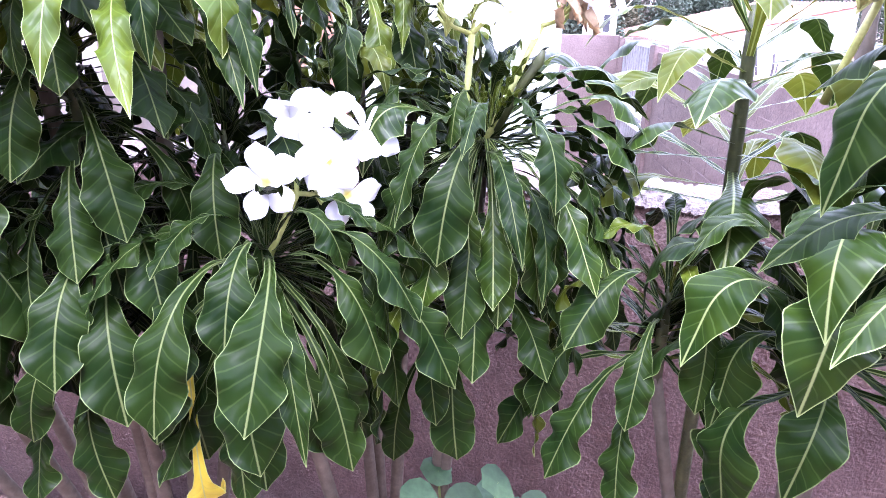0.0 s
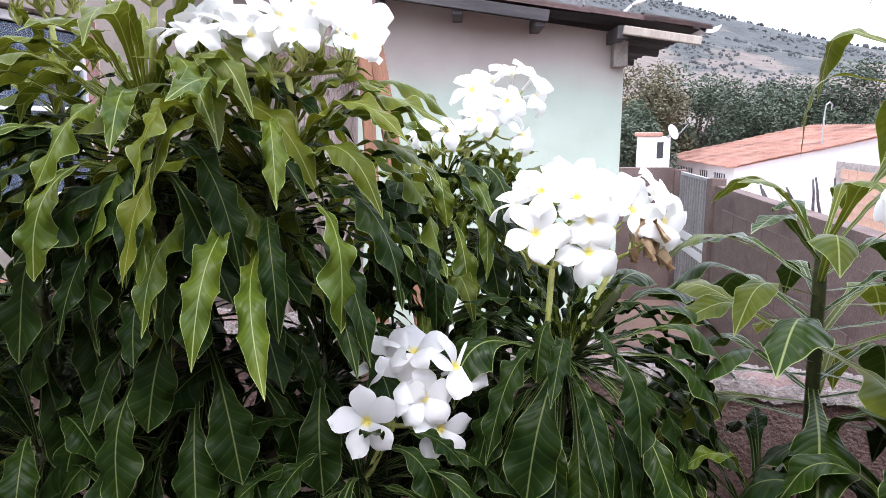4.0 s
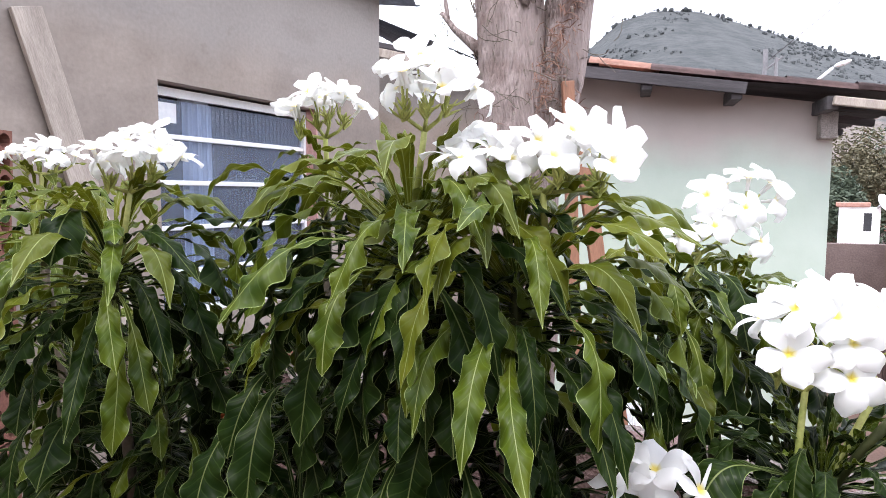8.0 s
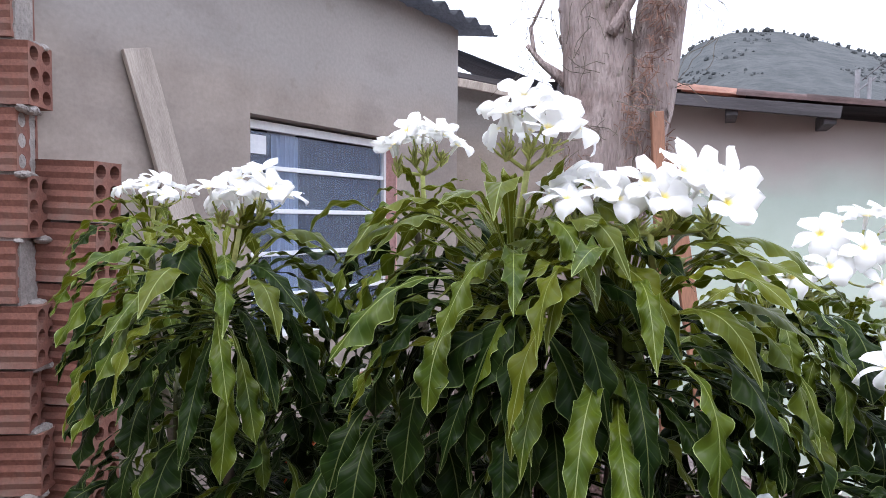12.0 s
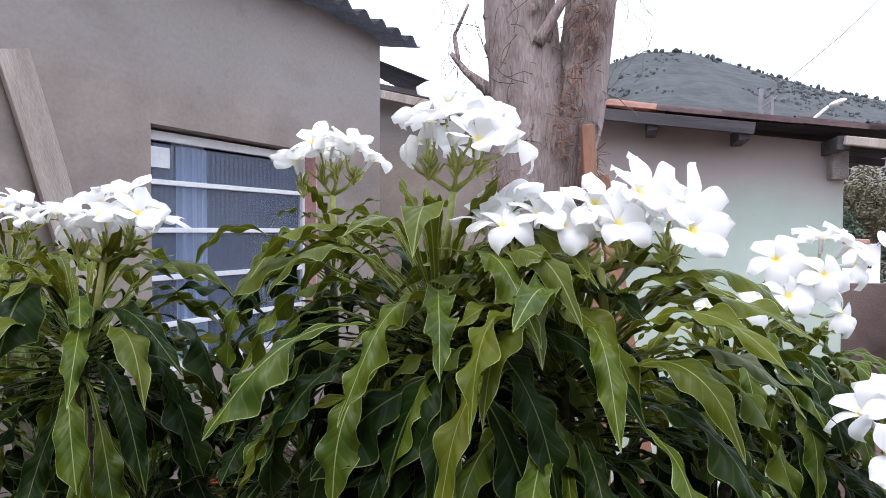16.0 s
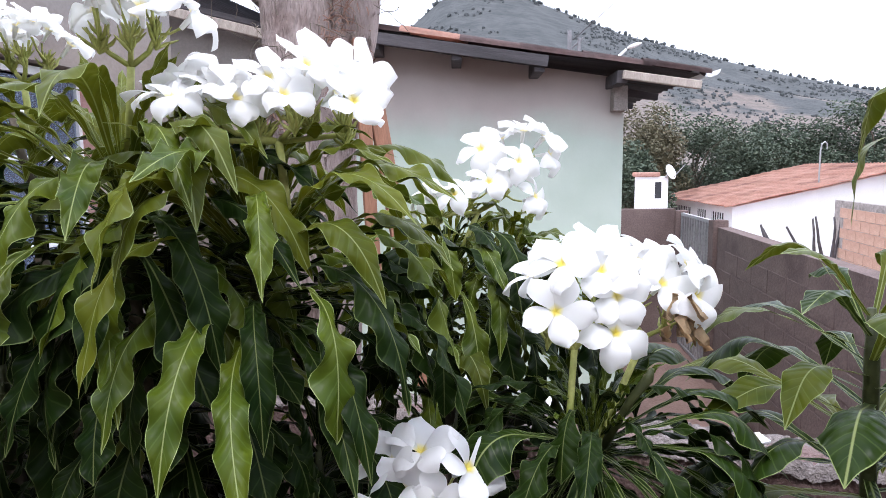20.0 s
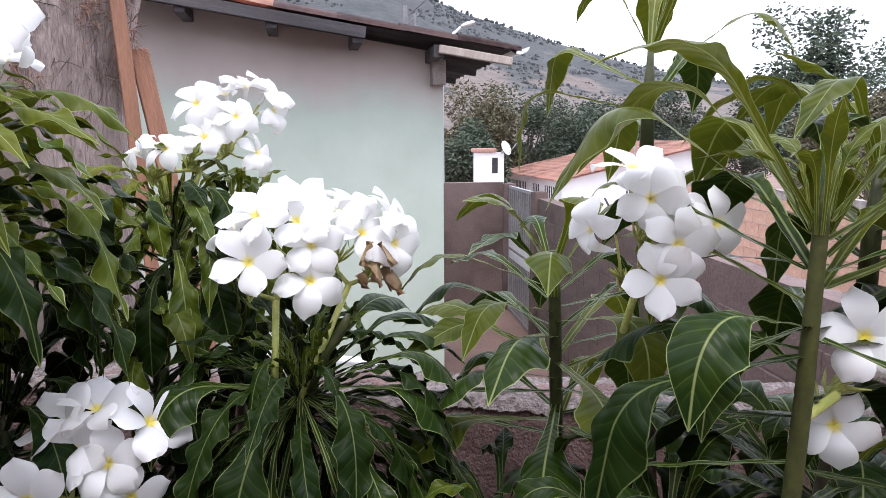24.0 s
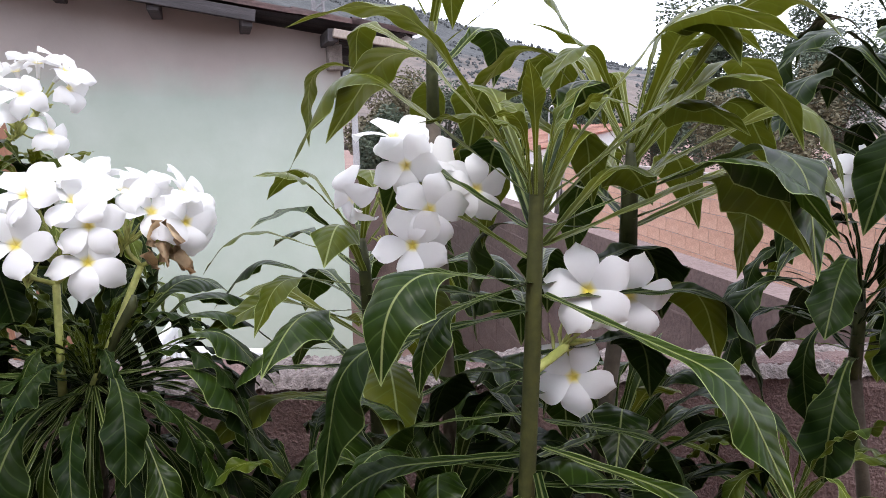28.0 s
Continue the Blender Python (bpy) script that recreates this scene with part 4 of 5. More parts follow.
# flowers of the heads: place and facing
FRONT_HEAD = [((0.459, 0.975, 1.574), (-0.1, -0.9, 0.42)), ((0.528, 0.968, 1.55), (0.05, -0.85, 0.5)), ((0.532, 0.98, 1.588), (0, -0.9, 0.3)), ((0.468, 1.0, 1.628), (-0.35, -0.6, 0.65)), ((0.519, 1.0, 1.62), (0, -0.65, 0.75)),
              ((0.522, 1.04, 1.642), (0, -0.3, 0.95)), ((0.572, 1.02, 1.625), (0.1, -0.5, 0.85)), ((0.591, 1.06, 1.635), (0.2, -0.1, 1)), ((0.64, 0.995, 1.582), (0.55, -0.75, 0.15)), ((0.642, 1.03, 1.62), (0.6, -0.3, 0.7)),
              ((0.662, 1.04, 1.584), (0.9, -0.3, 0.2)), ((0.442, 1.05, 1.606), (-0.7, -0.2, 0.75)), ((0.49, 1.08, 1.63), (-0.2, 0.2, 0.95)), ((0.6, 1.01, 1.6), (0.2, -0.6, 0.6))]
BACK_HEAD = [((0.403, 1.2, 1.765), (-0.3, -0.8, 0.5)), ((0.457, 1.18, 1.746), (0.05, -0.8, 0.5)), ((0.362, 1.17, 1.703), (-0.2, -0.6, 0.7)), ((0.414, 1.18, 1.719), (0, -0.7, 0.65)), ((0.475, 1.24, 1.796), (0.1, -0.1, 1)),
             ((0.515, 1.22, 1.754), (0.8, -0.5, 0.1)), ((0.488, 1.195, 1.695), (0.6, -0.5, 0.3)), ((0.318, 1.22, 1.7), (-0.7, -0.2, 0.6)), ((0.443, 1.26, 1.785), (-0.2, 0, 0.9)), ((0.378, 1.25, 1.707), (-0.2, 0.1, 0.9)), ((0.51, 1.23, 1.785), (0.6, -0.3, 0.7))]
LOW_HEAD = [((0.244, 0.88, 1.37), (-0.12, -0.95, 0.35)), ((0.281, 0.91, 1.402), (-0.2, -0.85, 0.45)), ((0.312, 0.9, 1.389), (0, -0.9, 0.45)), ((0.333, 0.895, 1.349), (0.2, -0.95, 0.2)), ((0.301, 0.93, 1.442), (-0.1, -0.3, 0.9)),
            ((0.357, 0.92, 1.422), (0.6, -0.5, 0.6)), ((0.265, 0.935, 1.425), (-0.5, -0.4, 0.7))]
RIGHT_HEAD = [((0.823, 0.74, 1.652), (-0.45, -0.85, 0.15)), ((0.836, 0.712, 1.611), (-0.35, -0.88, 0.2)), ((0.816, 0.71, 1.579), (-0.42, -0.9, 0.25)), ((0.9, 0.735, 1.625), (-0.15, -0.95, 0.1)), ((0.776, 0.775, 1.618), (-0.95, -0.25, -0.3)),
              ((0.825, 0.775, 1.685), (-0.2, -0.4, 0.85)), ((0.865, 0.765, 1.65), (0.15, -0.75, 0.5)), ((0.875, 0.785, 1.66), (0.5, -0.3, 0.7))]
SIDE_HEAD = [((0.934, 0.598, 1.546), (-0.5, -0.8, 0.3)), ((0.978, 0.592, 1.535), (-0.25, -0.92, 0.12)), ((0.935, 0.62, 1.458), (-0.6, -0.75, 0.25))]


def build_shrubs():
    left = shrub("leafy plumeria shrub with two white flower heads")
    B = (-0.6, 1.3, YARD)
    rosette(left, (-0.86, 1.32, 1.715), 46, 0.8, 1, base=B, young=0.5, hang=20)
    bloom(left, (-0.85, 1.31, 1.75), dome((-0.835, 1.29, 1.832), 0.075, 0.055, 0.025, 9, 1, UPWARD), 1, size=0.72)
    rosette(left, (-0.5, 1.05, 1.655), 92, 0.98, 2, base=B, length=0.09, young=0.55, old=0.6, bare=0.25, hang=22, slim=0.6, ribbon=0.9, spread=0.9)
    bloom(left, (-0.46, 1.03, 1.71), dome((-0.415, 0.995, 1.815), 0.07, 0.06, 0.035, 10, 2, UPWARD), 2, size=0.82, buds=5, stalks=3, fork=0.42)
    # low tufts: the shade under the canopy is put into their leaf colour
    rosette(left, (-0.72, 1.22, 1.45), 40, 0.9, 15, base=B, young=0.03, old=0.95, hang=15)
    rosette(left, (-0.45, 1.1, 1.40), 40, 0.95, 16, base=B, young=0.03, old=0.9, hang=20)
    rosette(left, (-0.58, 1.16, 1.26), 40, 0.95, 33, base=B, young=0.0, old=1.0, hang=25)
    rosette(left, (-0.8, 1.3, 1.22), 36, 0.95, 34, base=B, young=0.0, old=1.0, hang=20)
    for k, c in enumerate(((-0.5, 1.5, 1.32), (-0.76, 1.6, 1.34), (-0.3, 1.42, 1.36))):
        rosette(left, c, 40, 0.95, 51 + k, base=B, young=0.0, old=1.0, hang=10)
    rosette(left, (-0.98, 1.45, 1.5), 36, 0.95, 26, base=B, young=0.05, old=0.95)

    mid = shrub("large plumeria shrub crowded with glossy leaves and white flower heads")
    B = (0.02, 1.2, YARD)
    rosette(mid, (-0.2, 1.19, 1.735), 44, 0.82, 3, base=B, length=0.13, young=0.45, old=0.6, hang=20)
    bloom(mid, (-0.197, 1.18, 1.82), dome((-0.195, 1.165, 1.91), 0.075, 0.055, 0.022, 10, 3, UPWARD), 3, size=0.78, buds=8, stalks=4, fork=0.3)
    rosette(mid, (-0.015, 1.01, 1.705), 108, 1.0, 4, base=B, length=0.11, young=0.7, old=0.52, bare=0.35, hang=14, slim=0.7, ribbon=1.0, spread=1.0)
    bloom(mid, (0.0, 1.0, 1.80), dome((0.022, 0.975, 1.905), 0.07, 0.05, 0.05, 11, 4, UPWARD), 4, size=0.82, buds=5, stalks=3, fork=0.35)
    rosette(mid, (0.13, 0.98, 1.655), 112, 1.0, 5, base=B, length=0.11, young=0.65, old=0.52, bare=0.35, hang=16, slim=0.7, ribbon=1.0, spread=1.0)
    bloom(mid, (0.165, 0.95, 1.73), dome((0.09, 0.965, 1.82), 0.065, 0.05, 0.02, 8, 5, UPWARD) + dome((0.2, 0.95, 1.808), 0.075, 0.06, 0.045, 12, 6, (0.3, -0.4, 0.6)), 5, size=0.86, buds=9, stalks=6, fork=0.35)
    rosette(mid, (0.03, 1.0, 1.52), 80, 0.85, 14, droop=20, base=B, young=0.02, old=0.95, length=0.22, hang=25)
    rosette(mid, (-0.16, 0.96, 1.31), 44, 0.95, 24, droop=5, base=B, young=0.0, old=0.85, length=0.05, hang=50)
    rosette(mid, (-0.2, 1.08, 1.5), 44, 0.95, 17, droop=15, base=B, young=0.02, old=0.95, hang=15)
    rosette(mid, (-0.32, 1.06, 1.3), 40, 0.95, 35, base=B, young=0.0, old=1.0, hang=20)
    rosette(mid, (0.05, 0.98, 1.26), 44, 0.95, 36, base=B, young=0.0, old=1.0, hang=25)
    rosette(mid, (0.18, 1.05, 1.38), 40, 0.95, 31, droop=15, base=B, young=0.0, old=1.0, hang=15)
    bm = bmesh.new()
    tube(bm, [(-0.2, 1.18, 1.72), (-0.21, 1.172, 1.775), (-0.212, 1.17, 1.81)], [0.006, 0.0055, 0.004], 7)
    part("pruned_stub", bm, OLD_STEM, mid, "dark pruned branch stub", smooth=True)

    back = shrub("plumeria shrub with a loose white flower head beside the low wall")
    B = (0.4, 1.25, YARD)
    rosette(back, (0.36, 1.25, 1.58), 62, 0.86, 6, base=B, length=0.12, young=0.16, old=0.5)
    rosette(back, (0.45, 1.27, 1.55), 52, 0.86, 32, base=B, length=0.12, young=0.12, old=0.5)
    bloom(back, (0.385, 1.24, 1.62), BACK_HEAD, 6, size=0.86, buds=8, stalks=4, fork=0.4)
    rosette(back, (0.33, 1.2, 1.40), 40, 0.92, 18, base=B, young=0.03, old=0.9, hang=5)

    front = shrub("plumeria shrub with two low white flower heads")
    B = (0.42, 1.05, YARD)
    rosette(front, (0.515, 1.03, 1.385), 70, 1.0, 7, base=B, young=0.0, length=0.05, old=1.0, hang=48, slim=0.6)
    r = random.Random(31)
    for k in range(17):
        leaf_at(front, (0.515, 1.02, 1.39), -172 + 10.2 * k + r.uniform(-4, 4), r.uniform(-34, -4), r.choice((50, 75)), r.uniform(0.92, 1.06), RIBBON, r.uniform(-12, 12))
    for az, elev, bend, size in ((-150, 18, 100, 0.9), (-25, 22, 75, 0.95), (-8, 30, 75, 0.9), (12, 34, 75, 0.95), (-38, 8, 75, 0.92), (165, 22, 100, 0.9), (35, 38, 75, 0.9)):
        leaf_at(front, (0.515, 1.02, 1.4), az, elev, bend, size, ARCH_GROWN)
    for k in range(16):
        leaf_at(front, (0.52, 1.02, 1.4), 137.5 * k, r.uniform(48, 78), r.choice((25, 50)), r.uniform(0.3, 0.52), SLIM)
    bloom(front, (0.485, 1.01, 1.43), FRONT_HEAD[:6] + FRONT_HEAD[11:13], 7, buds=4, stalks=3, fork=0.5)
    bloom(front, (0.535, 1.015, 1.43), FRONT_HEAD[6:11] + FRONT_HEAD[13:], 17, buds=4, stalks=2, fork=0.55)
    r = random.Random(2)
    for _ in range(11):
        w = r.uniform(0.008, 0.018)
        bm = sheet(3, 4, lambda u, v: ((u - 0.5) * w * (1.2 - v), 0.006 * math.sin(5 * u + 3 * v), -v * 0.034 + 0.004 * math.sin(9 * v)))
        bmesh.ops.solidify(bm, geom=bm.faces[:], thickness=0.001)
        part("dry_petal", bm, DRY, front, "shrivelled brown petal", m=pose(0.607 + r.uniform(-0.02, 0.015), 0.985 + r.uniform(-0.015, 0.015), 1.575 + r.uniform(-0.03, 0.015), r.uniform(-40, 40), r.uniform(-40, 40), r.uniform(0, 360)), smooth=True)
    bm = bmesh.new()
    tube(bm, [(0.525, 1.0, 1.40), (0.55, 0.985, 1.46), (0.568, 0.976, 1.49), (0.571, 0.974, 1.502)], [0.0048, 0.005, 0.0062, 0.003], 8)
    part("pruned_stub", bm, LEAFY_STEM, front, "dark pruned branch stub", smooth=True)
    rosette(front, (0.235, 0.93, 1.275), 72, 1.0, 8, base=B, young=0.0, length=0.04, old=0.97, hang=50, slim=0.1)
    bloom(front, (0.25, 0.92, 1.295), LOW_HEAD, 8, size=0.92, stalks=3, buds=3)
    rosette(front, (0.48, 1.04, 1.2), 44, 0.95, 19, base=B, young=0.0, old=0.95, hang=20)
    part("leaf", YELLOWED, None, front, "yellowed hanging leaf", m=pose(0.15, 0.86, 1.2, 0, 55, -80))

    right = shrub("tall plumeria shrub with long arching leaves and drooping white flowers")
    B = (0.93, 0.78, YARD)
    S = Vector((0.89, 0.612, 0))
    bm = bmesh.new()
    tube(bm, [(0.93, 0.78, YARD), (0.9, 0.66, 0.9), (0.878, 0.612, 1.3), (0.886, 0.611, 1.5), (0.89, 0.612, 1.64), (0.892, 0.612, 1.67)], [0.012, 0.0085, 0.0078, 0.0074, 0.006, 0.0015], 12)
    part("branch", bm, SHADY_STEM, right, "upright green stem", smooth=True)
    for z, az, elev, bend, size, fam in LONG_LEAVES:
        leaf_at(right, (S.x, S.y, z), az, elev, bend, size, fam)
    r = random.Random(8)
    for k in range(9):
        leaf_at(right, (S.x, S.y, 1.63), 40 * k + r.uniform(-15, 15), r.uniform(64, 84), r.choice((50, 75, 100)), r.uniform(0.34, 0.6), HOODED)
    for k in range(18):
        az = 137.5 * k % 360
        if not 105 < az < 345:
            leaf_at(right, (S.x, S.y, 1.54 + 0.0055 * k), az, 4 + 2.6 * k + r.uniform(-8, 8), r.choice((75, 100)), r.uniform(0.78, 1.05), ARCH_YOUNG if r.random() < 0.8 else ARCH_GROWN)
    for k in range(24):
        z, az = 1.36 + 0.0075 * k, (195 + 137.5 * k) % 360
        if z < 1.41 or not 140 < az < 345:
            leaf_at(right, (S.x, S.y, z), az, r.uniform(-20, 2), r.choice((50, 75)), r.uniform(0.8, 0.98), ARCH_OLD_SHADED if k % 2 else ARCH_GROWN)
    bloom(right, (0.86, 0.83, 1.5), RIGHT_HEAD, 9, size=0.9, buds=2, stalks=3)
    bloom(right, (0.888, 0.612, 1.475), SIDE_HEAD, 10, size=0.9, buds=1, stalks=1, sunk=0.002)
    rosette(right, (1.08, 0.72, 1.66), 36, 1.04, 10, base=B, young=1.0, length=0.12, old=0.0, hooded=True, gap=(-150, 45, 0.25))
    rosette(right, (0.92, 0.89, 1.80), 13, 0.88, 11, base=B, young=1.0, length=0.12, old=0.0, hooded=True, gap=(-110, 75, 0.2))
    rosette(right, (0.86, 0.74, 1.26), 40, 1.0, 12, base=B, young=0.03, old=0.9, hang=10, hooded=True)
    rosette(right, (1.1, 0.76, 1.28), 36, 1.0, 20, base=B, young=0.03, old=0.9, hang=10, hooded=True)
    rosette(right, (0.74, 0.9, 1.2), 44, 0.95, 28, base=B, young=0.0, old=0.9, hang=10)
    rosette(right, (1.3, 0.66, 1.2), 36, 1.0, 21, base=B, young=0.03, old=0.9, hang=10)

    inner = shrub("slender plumeria shrub with sparse hooded leaves by the low wall")
    bm = bmesh.new()
    tube(bm, [(0.9, 1.0, YARD), (0.875, 1.0, 0.9), (0.868, 1.0, 1.3), (0.86, 1.0, 1.5), (0.855, 1.0, 1.56)], [0.014, 0.011, 0.0095, 0.009, 0.005], 10)
    part("branch", bm, LEAFY_STEM, inner, "upright green stem", smooth=True)
    r = random.Random(18)
    for k in range(40):
        f = k / 39
        leaf_at(inner, (0.857 + 0.012 * (1 - f), 1.0, 1.555 - 0.27 * (1 - f) ** 1.2), 137.5 * k + r.uniform(-10, 10), 12 + 45 * f ** 3 + r.uniform(-14, 12), r.choice((75, 100, 75, 50)), (1.08 - 0.4 * f ** 2) * r.uniform(0.85, 1.08), ARCH_YOUNG if r.random() < 0.25 + 0.5 * f else ARCH_GROWN)

    edge = shrub("dark-leaved plumeria shrub at the end of the bed")
    B = (1.62, 0.6, YARD)
    rosette(edge, (1.56, 0.72, 1.72), 40, 1.05, 22, base=B, young=0.0, old=0.7, length=0.25, hooded=True)
    rosette(edge, (1.5, 0.72, 1.45), 34, 1.0, 23, base=B, young=0.0, old=0.85)
    bloom(edge, (1.5, 0.71, 1.6), [((1.42, 0.68, 1.62), (-0.4, -0.9, 0.2)), ((1.46, 0.67, 1.6), (0.1, -0.9, 0.3))], 12, buds=1)


build_shrubs()

# ---- tree beside the houses ----
def build_tree_trunk():
    tree = tagged(empty("tree"), "bare lopped tree with flaking grey bark and dry vines", "tree")
    def limb(pts, radii, name="trunk", sides=22, rings=10, seed=0, amp=0.22):
        bm = bmesh.new()
        fine, rad = [], []
        for i in range(len(pts) - 1):
            for k in range(rings):
                f = k / rings
                fine.append(Vector(pts[i]).lerp(Vector(pts[i + 1]), f))
                rad.append(radii[i] + (radii[i + 1] - radii[i]) * f)
        fine.append(Vector(pts[-1]))
        rad.append(radii[-1])
        tube(bm, fine, rad, sides)
        for v in bm.verts:
            c = min(range(len(fine)), key=lambda q: (fine[q] - v.co).length_squared)
            d = (v.co - fine[c])
            a = math.atan2(d.y, d.x)
            k = noise.noise(Vector((math.cos(a) * 2.2, math.sin(a) * 2.2, v.co.z * 1.5 + seed))) + 0.5 * noise.noise(Vector((math.cos(a) * 7, math.sin(a) * 7, v.co.z * 4 + seed)))
            v.co += d * amp * k
        return part(name, bm, BARK, tree, smooth=True)
    limb([(0.1, 2.17, GROUND), (0.085, 2.17, 0.6), (0.065, 2.16, 1.5), (0.05, 2.15, 1.95), (0.01, 2.15, 2.4), (-0.02, 2.15, 3.3)], [0.16, 0.125, 0.11, 0.115, 0.1, 0.085])
    limb([(0.1, 2.17, 1.75), (0.165, 2.16, 2.1), (0.205, 2.17, 2.35), (0.24, 2.2, 2.7), (0.27, 2.25, 3.3)], [0.07, 0.075, 0.066, 0.06, 0.05], "limb", 16, 8, 3)
    limb([(-0.05, 2.12, 2.18), (-0.13, 2.09, 2.24), (-0.17, 2.08, 2.29)], [0.022, 0.01, 0.007], "branch_stub", 8, 5, 5)
    limb([(-0.15, 2.085, 2.27), (-0.16, 2.08, 2.34), (-0.12, 2.07, 2.42)], [0.007, 0.006, 0.004], "branch_stub", 7, 4, 6)
    limb([(0.07, 2.06, 2.3), (0.13, 2.05, 2.4), (0.2, 2.06, 2.48)], [0.018, 0.014, 0.01], "branch_stub", 8, 5, 7)
    # pale flaps of peeling bark
    r = random.Random(5)
    for _ in range(80):
        z = r.uniform(1.75, 2.65)
        a = radians(r.uniform(190, 350))
        cx = 0.065 - (z - 1.5) * 0.055 if r.random() < 0.65 else 0.165 + (z - 2.1) * 0.15
        rr = 0.108 if cx < 0.12 else 0.07
        w, h = r.uniform(0.004, 0.012), r.uniform(0.015, 0.06)
        bm = sheet(2, 4, lambda u, v: ((u - 0.5) * w, -0.006 * math.sin(v * 3), (v - 0.5) * h))
        bmesh.ops.solidify(bm, geom=bm.faces[:], thickness=0.003)
        p = Vector((cx + rr * math.cos(a), 2.15 + rr * math.sin(a), z))
        part("bark_flake", bm, GREY_WOOD if r.random() < 0.4 else BARK, tree, m=Matrix.Translation(p) @ pose(0, 0, 0, r.uniform(-8, 20), r.uniform(-20, 20), math.degrees(a) + 90))
    # dry vine threads
    bm = bmesh.new()
    for _ in range(130):
        z = r.uniform(1.8, 2.75)
        a = radians(r.uniform(180, 360))
        side = r.random()
        cx = 0.055 - (z - 1.5) * 0.055 if side < 0.5 else 0.16 + (z - 2.1) * 0.15
        rr = 0.115 if side < 0.5 else 0.078
        p = Vector((cx + rr * math.cos(a), 2.15 + rr * math.sin(a), z))
        pts = [p]
        d = Vector((r.uniform(-1, 1), r.uniform(-0.5, 0.1), r.uniform(-1, 0.3))).normalized()
        for _ in range(5):
            d = (d + Vector((r.uniform(-0.5, 0.5), r.uniform(-0.2, 0.1), r.uniform(-0.6, 0.3)))).normalized()
            pts.append(pts[-1] + d * r.uniform(0.012, 0.03))
        tube(bm, pts, 0.0013, 3, cap=False)
    for x0, n in ((-0.17, 14), (0.33, 12)):
        for _ in range(n):
            p = Vector((x0 + r.uniform(-0.05, 0.05), 2.1 + r.uniform(-0.05, 0.05), r.uniform(2.25, 2.6)))
            pts, d = [p], Vector((r.uniform(-0.4, 0.4), 0, -1))
            for _ in range(7):
                d = (d + Vector((r.uniform(-0.6, 0.6), r.uniform(-0.2, 0.2), r.uniform(-0.3, 0.2)))).normalized()
                pts.append(pts[-1] + d * r.uniform(0.012, 0.028))
            tube(bm, pts, 0.001, 3, cap=False)
    part("dry_vine", bm, OLD_STEM, tree, "thin dry vine threads")
    # matted tufts of reddish-brown dry fern on the limb and in the fork
    bm = bmesh.new()
    for x, y, z, n in ((0.2, 2.08, 2.36, 70), (0.17, 2.08, 2.2, 80), (0.22, 2.09, 2.52, 50), (0.13, 2.06, 2.06, 60), (-0.03, 2.04, 1.9, 50), (0.2, 2.1, 2.0, 60)):
        for _ in range(n):
            p = Vector((x + r.gauss(0, 0.022), y + r.uniform(-0.02, 0.02), z + r.gauss(0, 0.045)))
            d = Vector((r.uniform(-1, 1), r.uniform(-1, 0.1), r.uniform(-1, 0.7))).normalized()
            pts = [p]
            for _ in range(3):
                d = (d + Vector((r.uniform(-0.5, 0.5), r.uniform(-0.4, 0.2), r.uniform(-0.7, 0.1)))).normalized()
                pts.append(pts[-1] + d * r.uniform(0.008, 0.02))
            tube(bm, pts, [0.0016, 0.0014, 0.001, 0.0005], 3, cap=False)
    tagged(part("dry_fern", bm, DRY_FERN, tree), "reddish-brown tufts of dry fern", kind="stuff")


def board(name, a, b, w, t, mat, label, wide=(1, 0, 0)):
    """A plank from a to b."""
    a, b = Vector(a), Vector(b)
    z = (b - a).normalized()
    x = (Vector(wide) - z * z.dot(Vector(wide))).normalized()
    y = z.cross(x)
    m = Matrix((x, y, z)).transposed().to_4x4()
    m.translation = a
    L = (b - a).length
    bm = boxed(-w / 2, w / 2, -t / 2, t / 2, 0, L, bevel=0.003)
    bmesh.ops.subdivide_edges(bm, edges=[e for e in bm.edges if abs(e.verts[0].co.z - e.verts[1].co.z) > 0.5], cuts=10)
    for v in bm.verts:
        v.co += Vector(noise.noise_vector(v.co * 6 + Vector((L, 0, 0)))) * 0.003
    return tagged(part(name, bm, mat, m=m), label, "plank")


def build_planks():
    h = lambda x, y, z: W1_O + W1_DIR * x - W1_OUT * y + Vector((0, 0, z))
    board("plank", h(0.29, -0.10, GROUND), h(-0.54, -0.02, 2.375), 0.108, 0.022, GREY_WOOD, "weathered grey plank leaning against the plastered wall", W1_DIR)
    board("timber_board", (0.33, 2.02, GROUND), (0.2, 2.06, 2.08), 0.034, 0.025, ORANGE_WOOD, "orange-red board leaning by the tree trunk", (1, 0.2, 0))
    board("timber_board", (0.62, 2.0, GROUND), (0.235, 2.1, 1.95), 0.045, 0.025, ORANGE_WOOD, "reddish board leaning aslant by the tree trunk", (1, 0.2, 0))


